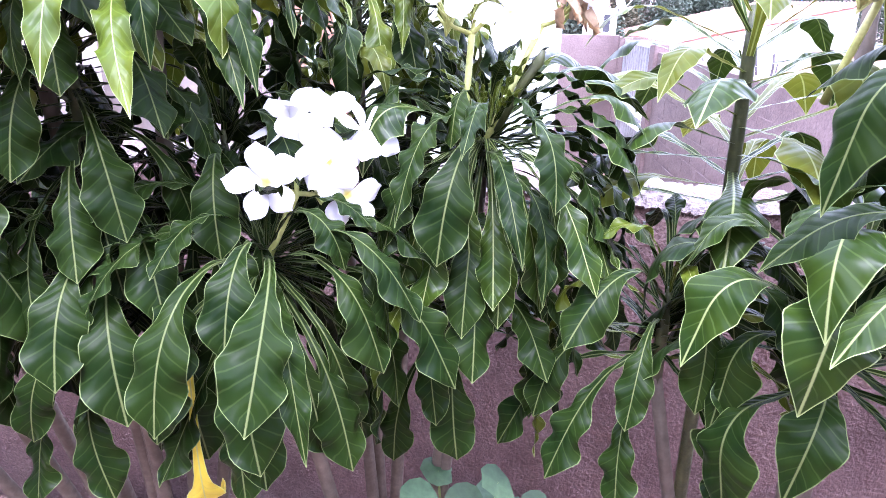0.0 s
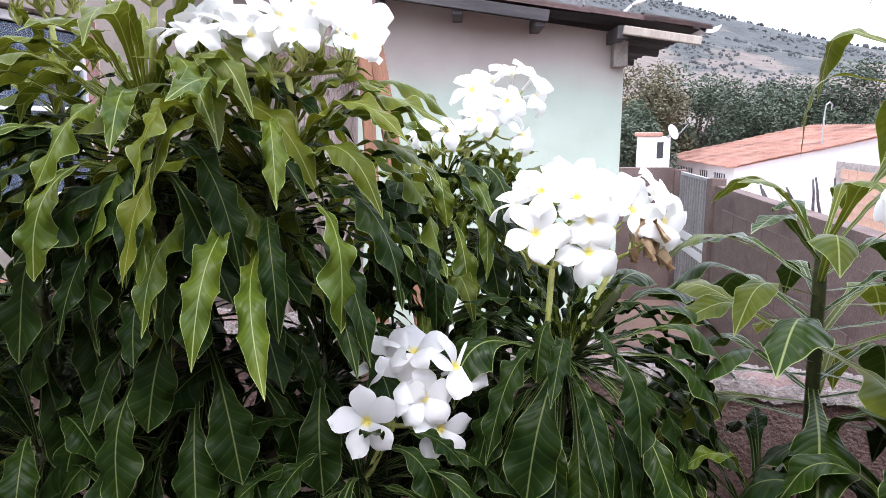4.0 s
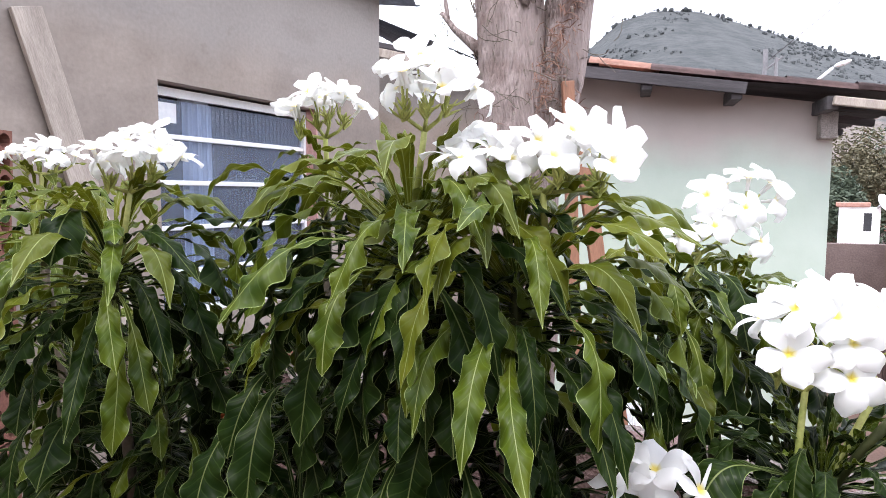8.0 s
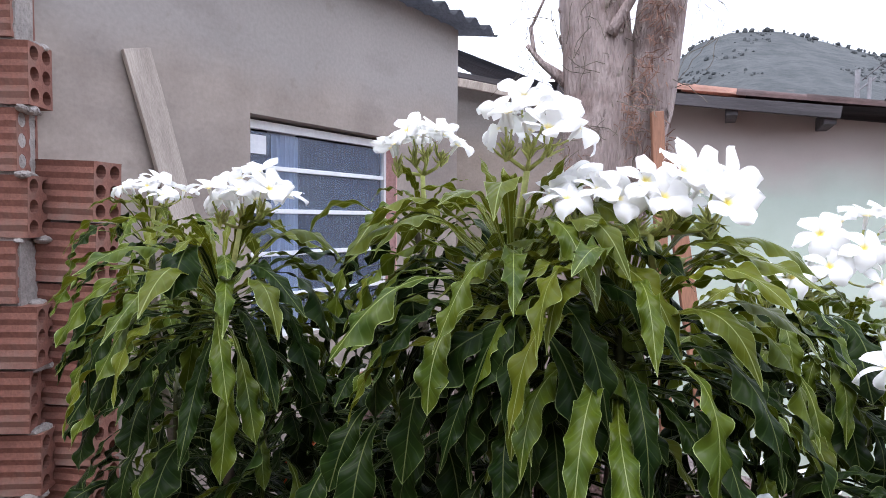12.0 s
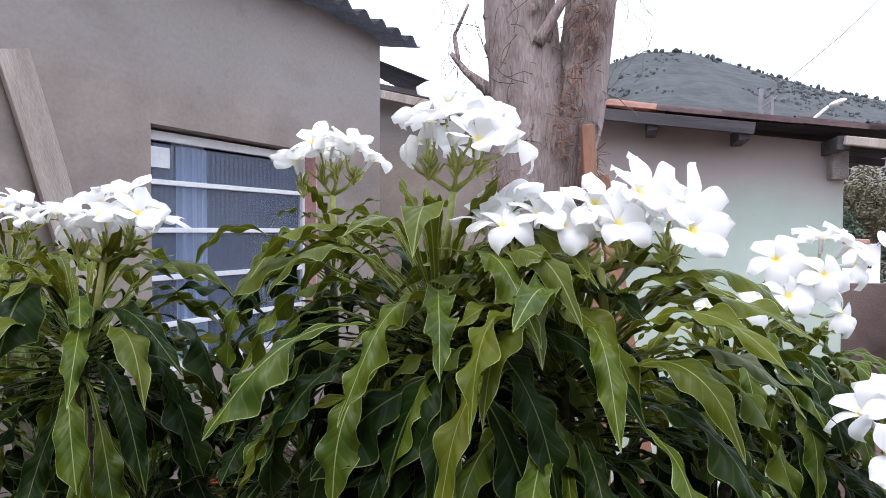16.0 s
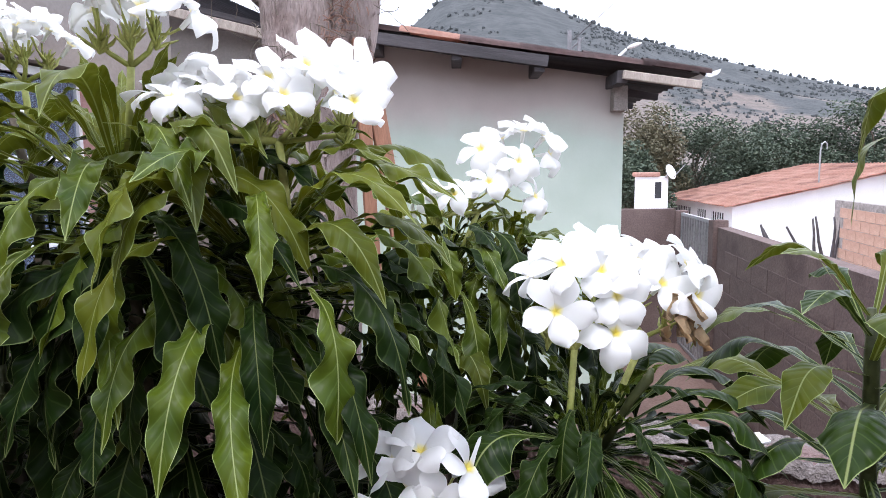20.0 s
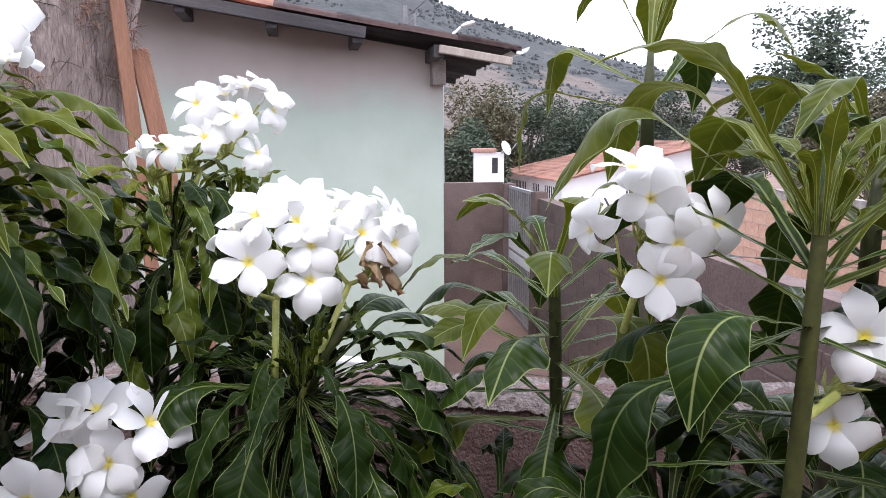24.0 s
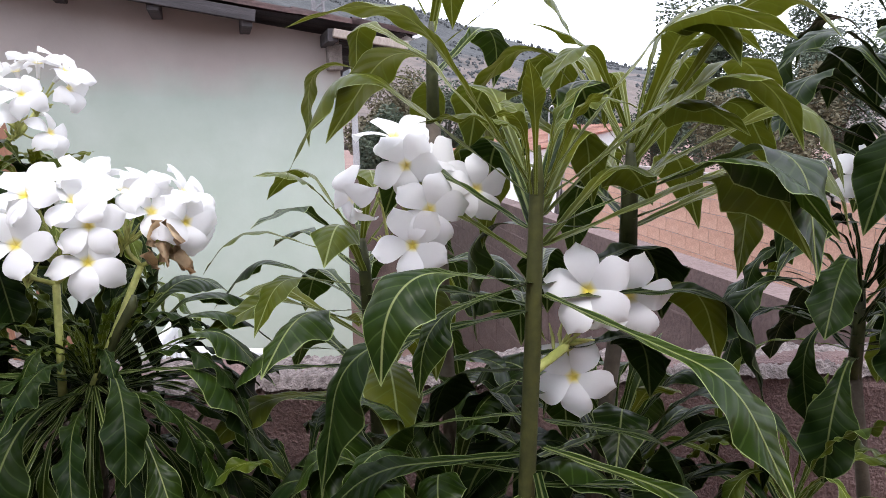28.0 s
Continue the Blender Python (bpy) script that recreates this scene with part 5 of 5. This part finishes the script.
# ---- hollow clay bricks at the broken wall end ----
def hollow_brick_mesh(L=0.24, H=0.19, T=0.13, holes=(2, 3)):
    """A clay brick along x with grooved sides and holes through its ends."""
    bm = bmesh.new()
    def ring(x):
        pts = []
        n = 11
        for k in range(n):
            z = H * k / (n - 1)
            d = 0.007 if k % 2 and 0 < k < n - 1 else 0
            pts.append((x, -T / 2 + d, z))
        for k in range(n):
            z = H * (1 - k / (n - 1))
            d = 0.007 if k % 2 and 0 < k < n - 1 else 0
            pts.append((x, T / 2 - d, z))
        return [bm.verts.new(p) for p in pts]
    a, b = ring(-L / 2), ring(L / 2)
    for k in range(len(a)):
        bm.faces.new((a[k], a[(k + 1) % len(a)], b[(k + 1) % len(a)], b[k])[::-1])
    nx, nz = holes
    for x, end in ((-L / 2, a), (L / 2, b)):
        s = 1 if x > 0 else -1
        # end plate with round sunken holes
        edge = end
        rim_faces = []
        cells = []
        for i in range(nx):
            for j in range(nz):
                cy, cz = -T / 2 + T * (i + 0.5) / nx, H * (j + 0.5) / nz
                hw, hh = T / nx / 2, H / nz / 2
                ro = [bm.verts.new((x, cy + hw * max(-1, min(1, 1.42 * math.cos(q))), cz + hh * max(-1, min(1, 1.42 * math.sin(q))))) for q in [2 * math.pi * k / 12 + math.pi / 12 for k in range(12)]]
                ri = [bm.verts.new((x, cy + 0.72 * hw * math.cos(q), cz + 0.72 * hh * math.sin(q))) for q in [2 * math.pi * k / 12 + math.pi / 12 for k in range(12)]]
                rd = [bm.verts.new((x - s * 0.07, v.co.y, v.co.z)) for v in ri]
                for k in range(12):
                    k2 = (k + 1) % 12
                    bm.faces.new((ro[k], ro[k2], ri[k2], ri[k]))
                    bm.faces.new((ri[k], ri[k2], rd[k2], rd[k]))
                bm.faces.new(rd)
    bmesh.ops.recalc_face_normals(bm, faces=bm.faces[:])
    return mesh_of(bm, CLAY)


def build_brick_end():
    """Toothed end of an unplastered wall in front of the plastered one."""
    me = hollow_brick_mesh()
    org = W1_O + W1_DIR * -0.895 + W1_OUT * 0.09
    d = Vector((-0.93, -0.37, 0)).normalized()
    m = frame_at((org.x, org.y, 0), -d)
    core = tagged(part("wall_brick_end", boxed(-1.3, -0.05, -0.05, 0.05, GROUND - 0.05, 3.0), MORTAR, m=m), "unplastered wall end of hollow red clay bricks", "wall", kind="structure")
    r = random.Random(4)
    rows = 17
    for j in range(rows):
        z = GROUND + j * 0.2 + 0.005
        off = -0.13 if j % 2 else -0.16
        for i in range(5):
            x = off - i * 0.255
            part("brick", me, None, core, m=pose(x + r.uniform(-0.02, 0.014), r.uniform(-0.012, 0.012), z, 0, r.uniform(-1.5, 1.5), r.uniform(-4, 4)))
    # lumps of mortar squeezed out of the joints at the end
    bm = bmesh.new()
    for j in range(rows + 1):
        for _ in range(3):
            s = r.uniform(0.012, 0.03)
            bmesh.ops.create_icosphere(bm, subdivisions=2, radius=s, matrix=pose(-0.03 + r.uniform(-0.03, 0.015), r.uniform(-0.06, 0.06), GROUND + j * 0.2 - 0.005) @ Matrix.Diagonal((1, 1.3, 0.6, 1)))
    for v in bm.verts:
        v.co += Vector(noise.noise_vector(v.co * 40)) * 0.006
    part("mortar", bm, MORTAR, core, "squeezed-out mortar")
    # lower stub of bricks beside it, ends facing out
    org2 = org + W1_DIR * 0.12 + W1_OUT * 0.03 - Vector((0.985, 0.17, 0)) * 0.1
    m2 = frame_at((org2.x, org2.y, 0), (0.985, 0.17))
    stub = tagged(part("wall_brick_stub", boxed(-0.08, 0.06, -0.04, 0.04, GROUND - 0.05, 1.86), MORTAR, m=m2), "low stub of hollow clay bricks with open ends", "wall", kind="structure")
    for j in range(12):
        part("brick", me, None, stub, m=pose(0.04 + r.uniform(-0.01, 0.02), 0, GROUND + 0.08 + j * 0.198, 0, r.uniform(-2, 2), r.uniform(-4, 4)))


# ---- neighbouring houses, lamp, trees in the distance ----
def build_neighbour():
    m = frame_at((10.15, 18.34, -1.6), (0.989, -0.149))     # local x up the roof's slope, local y along the low eave
    L, W, HF, RISE = 5.0, 6.73, 2.2, 1.1
    house = tagged(empty("house", m), "low white house with a red tile roof and barred windows", "house")
    bm = bmesh.new()
    v = [bm.verts.new(q) for q in ((0, 0, -0.2), (L, 0, -0.2), (L, W, -0.2), (0, W, -0.2), (0, 0, HF), (L, 0, HF + RISE), (L, W, HF + RISE), (0, W, HF))]
    for q in ((3, 2, 1, 0), (4, 5, 6, 7), (0, 1, 5, 4), (1, 2, 6, 5), (2, 3, 7, 6), (3, 0, 4, 7)):
        bm.faces.new([v[i] for i in q])
    part("wall", bm, WHITE_PAINT, house)
    def roof(u, w):
        x = -0.3 + u * (L + 0.45)
        y = -0.2 + w * (W + 0.4)
        crest = abs(math.sin(math.pi * y / 0.2))
        step = (u * 14) % 1.0
        return (x, y, HF + 0.05 + RISE * x / L + 0.05 * crest + 0.035 * (1 - step) + 0.03 * noise.noise(Vector((x * 0.6, y * 0.6, 0))))
    bm = sheet(56, 270, roof)
    bmesh.ops.solidify(bm, geom=bm.faces[:], thickness=0.04)
    part("roof", bm, ROOF_CLAY, house, "red barrel-tile roof")
    for y0, y1 in ((0.7, 1.7), (2.3, 3.1), (3.9, 5.9)):
        # each window's inner shade is a near-black slab
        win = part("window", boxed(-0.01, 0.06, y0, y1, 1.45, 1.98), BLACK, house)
        n = int((y1 - y0) / 0.2)
        for k in range(n):
            part("bar", boxed(-0.03, -0.012, y0 + 0.08 + k * 0.2, y0 + 0.12 + k * 0.2, 1.45, 1.98), WHITE_METAL, win)
    tank = tagged(empty("chimney_box", pose(7.66, 18.3, -1.6)), "white masonry tank tower capped with red tiles", "tower")
    part("body", boxed(-0.33, 0.4, -0.3, 0.3, -0.1, 3.1), WHITE_PAINT, tank)
    # shade inside the opening, drawn as a black slab
    part("opening", boxed(0.02, 0.2, -0.31, -0.28, 2.5, 2.95), BLACK, tank)
    part("cap", boxed(-0.4, 0.15, -0.36, 0.36, 3.1, 3.22, bevel=0.03), ROOF_CLAY, tank, "red tile cap")
    dish = tagged(empty("satellite_dish", pose(8.08, 17.95, 1.62)), "pale grey satellite dish on the white tower", "dish")
    def bowl(u, v):
        a, r = u * 2 * math.pi, v * 0.22
        return (r * math.cos(a), r * math.sin(a), 0.5 * r * r)
    bm = sheet(24, 5, bowl)
    bmesh.ops.remove_doubles(bm, verts=bm.verts[:], dist=0.001)
    bmesh.ops.solidify(bm, geom=bm.faces[:], thickness=0.012)
    part("reflector", bm, WHITE_METAL, dish, m=pose(0, 0, 0, 50, 55, 0), smooth=True)
    bm = bmesh.new()
    tube(bm, [(0, 0, 0), (-0.2, 0.15, -0.3)], 0.03, 6)
    tube(bm, [(0.05, 0, -0.2), (0.34, -0.2, 0.22)], 0.012, 5)
    part("bracket", bm, GREY_METAL, dish)
    # roof aerial
    bm = bmesh.new()
    tube(bm, [(0, 0, -0.3), (0, 0, 1.15)] , 0.025, 5)
    tube(bm, [(0, 0, 1.15), (0.03, 0, 1.35), (0.12, 0, 1.42), (0.2, 0, 1.35), (0.2, 0, 1.2)], 0.022, 5)
    tagged(part("roof_pole", bm, GREY_METAL, m=pose(12.9, 18.6, 1.05)), "thin hooked metal pole on the tile roof", "pole")
    # blue tank behind
    bm = bmesh.new()
    bmesh.ops.create_cone(bm, cap_ends=True, segments=20, radius1=0.9, radius2=0.75, depth=1.2)
    k = rough_mat("blue_plastic", (0.02, 0.12, 0.4), (0.04, 0.18, 0.5), 3, 20, 0.4, 0.05, 0.002)
    tagged(part("water_tank", bm, k, m=pose(23, 30, 1.5), smooth=True), "blue plastic water tank behind the roof", "tank")
    bm = boxed(22, 24.2, 29, 31, -1.7, 0.9)
    tagged(part("tank_base", bm, WHITE_PAINT), "white masonry base of the water tank", "base")
    # dry sticks of a fence in front of the house
    r = random.Random(9)
    for i in range(11):
        x = 6.3 + i * 0.42 + r.uniform(-0.1, 0.1)
        bm = bmesh.new()
        p = Vector((x, 10.2 + 0.33 * i, GROUND - 0.1))
        pts = [p]
        d = Vector((r.uniform(-0.15, 0.15), 0, 1))
        for _ in range(6):
            d += Vector((r.uniform(-0.25, 0.25), 0, 0))
            pts.append(pts[-1] + d.normalized() * r.uniform(0.2, 0.27))
        tube(bm, pts, [0.042 - 0.004 * q for q in range(7)], 7)
        tagged(part("fence_stake", bm, DARK_WOOD, smooth=True), "crooked dry wooden fence stake", "stake", "fence stakes")


def build_lamps():
    lamp = tagged(empty("street_lamp", pose(4.85, 14, -1.5)), "street lamp with a white head on a thin arm", "lamp")
    bm = bmesh.new()
    tube(bm, [(0, 0, -0.1), (0, 0, 5.4)], [0.09, 0.06], 8)
    part("post", bm, GREY_METAL, lamp)
    bm = bmesh.new()
    tube(bm, [(0, 0, 5.3), (0.2, 0, 5.5), (0.45, 0, 5.72)], 0.03, 6)
    part("arm", bm, WHITE_METAL, lamp)
    bm = bmesh.new()
    bmesh.ops.create_uvsphere(bm, u_segments=12, v_segments=8, radius=1, matrix=pose(0.62, 0, 5.8, 0, -20, 0) @ Matrix.Diagonal((0.17, 0.08, 0.045, 1)))
    part("head", bm, WHITE_METAL, lamp, "white lamp head", smooth=True)
    pole = tagged(empty("utility_pole", pose(4.08, 14, -1.5)), "concrete utility pole with insulators", "pole")
    bm = bmesh.new()
    tube(bm, [(0, 0, -0.1), (0, 0, 6.1)], [0.06, 0.045], 8)
    part("post", bm, POLE_GREY, pole)
    bm = bmesh.new()
    tube(bm, [(0.2, 0, 5.0), (0.2, 0, 5.95)], 0.035, 6)
    tube(bm, [(0, 0, 5.7), (0.3, 0, 5.95)], 0.02, 6)
    part("insulator", bm, POLE_GREY, pole)
    bm = bmesh.new()
    tube(bm, [(4.15, 14, 4.4), (5.2, 13.2, 5.35), (6.6, 12, 6.9), (8.5, 10.5, 9.4)], 0.008, 4)
    tagged(part("cable", bm, DARK_WOOD), "thin dark overhead electric cable", "cable")


def crown(bm, c, rx, rz, n, r, leaf=0.16, lumps=9):
    """Many small tilted leaves gathered in clumps, with gaps between them."""
    cl = []
    for _ in range(lumps):
        d = Vector((r.gauss(0, 1), r.gauss(0, 1), r.gauss(0, 1))).normalized() * r.uniform(0.25, 0.9)
        cl.append((Vector((c[0] + d.x * rx, c[1] + d.y * rx, c[2] + d.z * rz)), r.uniform(0.28, 0.5)))
    for _ in range(n):
        q, s = r.choice(cl)
        d = Vector((r.gauss(0, 1), r.gauss(0, 1), r.gauss(0, 1))).normalized() * (r.random() ** 0.4)
        p = q + Vector((d.x * rx * s, d.y * rx * s, d.z * rz * s * 0.9))
        a = Vector((r.uniform(-1, 1), r.uniform(-1, 1), r.uniform(-0.7, 0.4))).normalized() * leaf * r.uniform(0.6, 1.3)
        b = a.cross(Vector((r.uniform(-1, 1), r.uniform(-1, 1), r.uniform(-1, 1)))).normalized() * leaf * 0.4
        v = [bm.verts.new(x) for x in (p - a * 0.5, p + b * 0.5, p + a * 0.5, p - b * 0.5)]
        bm.faces.new(v)
    return cl


def garden_tree(p, h, rx, rz, n, seed, mat, label, leaf=0.16, lumps=9):
    r = random.Random(seed)
    tree = tagged(empty("tree", Matrix.Translation(p)), label, "tree", "background trees")
    cm = bmesh.new()
    cl = crown(cm, (0, 0, h - rz), rx, rz, n, r, leaf, lumps)
    part("crown", cm, mat, tree)
    bm = bmesh.new()
    tube(bm, [(0, 0, -0.2), (0.05, 0, (h - rz) * 0.5), (0, 0, h - rz)], [0.05 * h ** 0.8, 0.04 * h ** 0.8, 0.025 * h ** 0.8], 7)
    for q, s in cl:
        tube(bm, [(0.03, 0, (h - rz) * 0.6), tuple(Vector((0, 0, h - rz)).lerp(q, 0.5)), tuple(q)], [0.05, 0.035, 0.012], 5, cap=False)
    part("trunk", bm, OLD_STEM, tree)


def build_trees():
    spec = [(9.3, 24, 5.0, 1.5, 2.2, OLIVE_LEAF, "olive-brown leafy tree behind the houses"), (10.6, 26, 5.7, 1.9, 2.6, OLIVE_LEAF, "olive-brown leafy tree behind the houses"),
            (13.0, 27, 6.0, 2.3, 2.6, TREE_LEAF, "dark green broad tree behind the white house"), (15.8, 28, 6.1, 2.4, 2.6, TREE_LEAF, "dark green broad tree behind the white house"),
            (18.6, 29, 6.4, 2.4, 2.8, TREE_LEAF, "dark green broad tree behind the white house"), (21.5, 27, 6.8, 2.6, 3.0, TREE_LEAF, "dark green broad tree behind the white house"),
            (8.3, 21.5, 4.3, 1.2, 1.8, TREE_LEAF, "small dark green tree by the white tower"), (25, 27, 6.6, 2.6, 3.0, TREE_LEAF, "dark green broad tree behind the white house"),
            (17.5, 15.5, 5.6, 2.4, 2.4, TREE_LEAF, "dark green tree beyond the brick wall"), (21.5, 14.5, 5.8, 2.6, 2.6, TREE_LEAF, "dark green tree beyond the brick wall"), (24, 11, 5.6, 2.8, 2.6, OLIVE_LEAF, "olive-green tree beyond the brick wall"), (22, 7, 5.6, 2.6, 2.6, OLIVE_LEAF, "olive-green tree beyond the brick wall"), (15, 12, 4.2, 2.0, 1.8, OLIVE_LEAF, "low olive bush beyond the brick wall")]
    for i, (x, y, h, rx, rz, mat, label) in enumerate(spec):
        garden_tree((x, y, -1.6 if y > 15 else GROUND), h, rx, rz, 13000, 20 + i, mat, label, 0.17 if y > 20 else 0.14, 16)
    garden_tree((20, 19, -1.5), 8.4, 2.5, 2.4, 5200, 41, TREE_LEAF, "tall sparse tree against the sky beyond the wall", 0.22, 12)
    garden_tree((24.5, 18, -1.5), 8.0, 2.4, 2.2, 4600, 42, TREE_LEAF, "tall sparse tree against the sky beyond the wall", 0.22, 12)


def build_chair():
    """White moulded garden chair, its back to the tree, by the green wall."""
    ch = tagged(empty("plastic_chair", pose(0.92, 4.0, GROUND, 0, 0, -14) @ Matrix.Scale(1.25, 4)), "white plastic garden armchair by the green wall", "chair")
    part("seat", boxed(-0.22, 0.22, -0.22, 0.22, 0.4, 0.425, bevel=0.01), PLASTIC, ch)
    for i in range(5):
        y = -0.18 + i * 0.09
        part("back_slat", boxed(-0.25, -0.235, y - 0.03, y + 0.03, 0.43, 0.82, bevel=0.004), PLASTIC, ch)
    part("back_rim", boxed(-0.265, -0.225, -0.24, 0.24, 0.82, 0.88, bevel=0.014), PLASTIC, ch)
    for s in (-1, 1):
        bm = bmesh.new()
        tube(bm, [(-0.25, s * 0.24, 0.72), (-0.1, s * 0.26, 0.68), (0.2, s * 0.26, 0.65), (0.25, s * 0.255, 0.6)], 0.022, 8)
        part("armrest", bm, PLASTIC, ch, smooth=True)
        for x in (-0.23, 0.23):
            bm = bmesh.new()
            tube(bm, [(x * 1.12, s * 0.25, 0), (x, s * 0.23, 0.42), (x * 1.02, s * 0.24, 0.7 if x < 0 else 0.64)], [0.018, 0.024, 0.022], 8)
            part("leg", bm, PLASTIC, ch, smooth=True)


def build_herbs():
    r = random.Random(12)
    herb = tagged(empty("herb", pose(0.52, 0.98, YARD)), "low herb with round soft green leaves by the wall", "plant")
    bm = bmesh.new()
    for i in range(34):
        a, q = r.uniform(0, 6.28), r.uniform(0.02, 0.15)
        top = Vector((q * math.cos(a), q * math.sin(a) * 0.7, r.uniform(0.45, 0.76)))
        tube(bm, [(0, 0, 0), (top.x * 0.6, top.y * 0.6, top.z * 0.6), tuple(top)], 0.002, 4, cap=False)
        rad = r.uniform(0.02, 0.038)
        lm = sheet(12, 3, lambda u, v: (rad * v * math.cos(u * 6.283) * (1 - 0.25 * (abs(u - 0.5) > 0.46)), rad * v * math.sin(u * 6.283), 0.12 * rad * math.cos(u * 31) * v))
        bmesh.ops.remove_doubles(lm, verts=lm.verts[:], dist=0.0008)
        part("leaf", lm, HERB_LEAF, herb, m=Matrix.Translation(top) @ pose(0, 0, 0, r.uniform(10, 60), r.uniform(-25, 25), r.uniform(-40, 40)), smooth=True)
    part("stems", bm, STEM, herb)
    strap = tagged(empty("strap_plant", pose(0.22, 0.93, YARD)), "strap-leaved plant with narrow dark arching leaves", "plant")
    bm = bmesh.new()
    tube(bm, [(0, 0, 0), (0.01, 0, 0.4), (0, 0, 0.72)], [0.02, 0.016, 0.012], 8)
    tube(bm, [(0.03, 0.02, 0), (0.06, 0.02, 0.4), (0.05, 0.03, 0.68)], [0.018, 0.015, 0.012], 8)
    part("stem", bm, OLD_STEM, strap, smooth=True)
    for i in range(30):
        a = i * 2.4
        L = r.uniform(0.2, 0.32)
        e0 = r.uniform(0.2, 1.0)
        lm = sheet(2, 8, lambda u, v: (L * v * math.cos(e0 - 1.6 * v * 0.6), (u - 0.5) * 0.016 * (1 - v ** 3), L * v * math.sin(e0 - 1.6 * v) + 0.003 * abs(u - 0.5)))
        part("leaf", lm, HERB_LEAF, strap, m=pose(0.05 * (i % 2), 0, 0.7 - 0.005 * i, 0, 0, math.degrees(a)), smooth=True)
    # orange-red flower spikes among the leaves
    for x, y, z in ((-0.58, 1.5, 1.28), (-0.74, 1.42, 1.13), (-0.62, 1.45, 1.2)):
        sp = tagged(empty("red_flower", pose(x, y, YARD)), "orange-red flower spike half hidden in the leaves", "flower", "red flowers")
        bm = bmesh.new()
        hh = z - YARD
        tube(bm, [(0, 0, 0), (0.02, 0, hh * 0.6), (0, 0, hh)], [0.006, 0.005, 0.003], 6)
        part("stalk", bm, STEM, sp)
        for k in range(14):
            a = k * 2.4
            bm = bmesh.new()
            tube(bm, [(0, 0, 0), (0.012 * math.cos(a), 0.012 * math.sin(a), 0.012), (0.03 * math.cos(a), 0.03 * math.sin(a), 0.014)], [0.002, 0.005, 0.001], 5)
            part("petal", bm, RED_PETAL, sp, m=pose(0, 0, hh - 0.005 * k))


def build_rubble():
    """Broken brick and mortar left on top of the low wall."""
    r = random.Random(31)
    for i in range(30):
        x = r.uniform(0.02, 0.62)
        p = NW_O + NW_DIR * x + Vector((0.41, 0.912, 0)) * r.uniform(0.02, 0.13)
        s = r.uniform(0.015, 0.045)
        bm = bmesh.new()
        bmesh.ops.create_icosphere(bm, subdivisions=2, radius=s)
        q = r.uniform(0, 50)
        for v in bm.verts:
            v.co *= 1 + 0.45 * noise.noise(v.co * (1.2 / s) + Vector((q, 0, 0)))
            v.co.z *= 0.62
        ob = part("rubble", bm, CLAY if r.random() < 0.3 else MORTAR, m=pose(p.x, p.y, 1.215 + s * 0.3, r.uniform(-20, 20), r.uniform(-20, 20), r.uniform(0, 360)))
        tagged(ob, "lump of broken brick and mortar on the low wall", "rubble", "rubble on the wall")
    tile = part("tile_shard", boxed(-0.02, 0.02, -0.014, 0.014, 0, 0.006, bevel=0.001), PLASTIC, m=pose(0.955, 1.39, 1.222, 18, 6, 25))
    tagged(tile, "small white glazed tile shard on the low wall", "shard")


build_rubble()
build_tree_trunk()
build_planks()
build_chair()
build_herbs()
build_brick_end()
build_neighbour()
build_lamps()
build_trees()

# ---- blocks and bricks of the walls ----
def block_mesh(L, H, T, mat, seed):
    bm = boxed(-L / 2, L / 2, -T / 2, T / 2, -H / 2, H / 2, bevel=0.006)
    for v in bm.verts:
        v.co += Vector(noise.noise_vector(v.co * 9 + Vector((seed, 0, 0)))) * 0.004
    return mesh_of(bm, mat)


def lay_blocks(parent, length, z0, z1, L, H, face_y, mats, seed, t=0.02, joint=0.007):
    r = random.Random(seed)
    kinds = [block_mesh(L - joint, H - joint, t, m, 3 * i) for i, m in enumerate(mats)]
    rows = int((z1 - z0) / H)
    for j in range(rows):
        x = (0.5 if j % 2 else 0.0) * L + L / 2
        while x + L / 2 < length:
            part("brick" if L < 0.35 else "block", r.choice(kinds), None, parent, m=pose(x, face_y + r.uniform(-0.003, 0.003), z0 + (j + 0.5) * H, 0, r.uniform(-0.4, 0.4), 0))
            x += L


lay_blocks(lane_wall, lane_len, GROUND + 0.03, 1.13, 0.4, 0.2, -0.0125, (CONCRETE, CONCRETE), 3)
lay_blocks(brick_wall, 15.4, GROUND + 0.03, 1.06, 0.4, 0.2, -0.01, (PALE_BRICK, PALE_BRICK), 4)
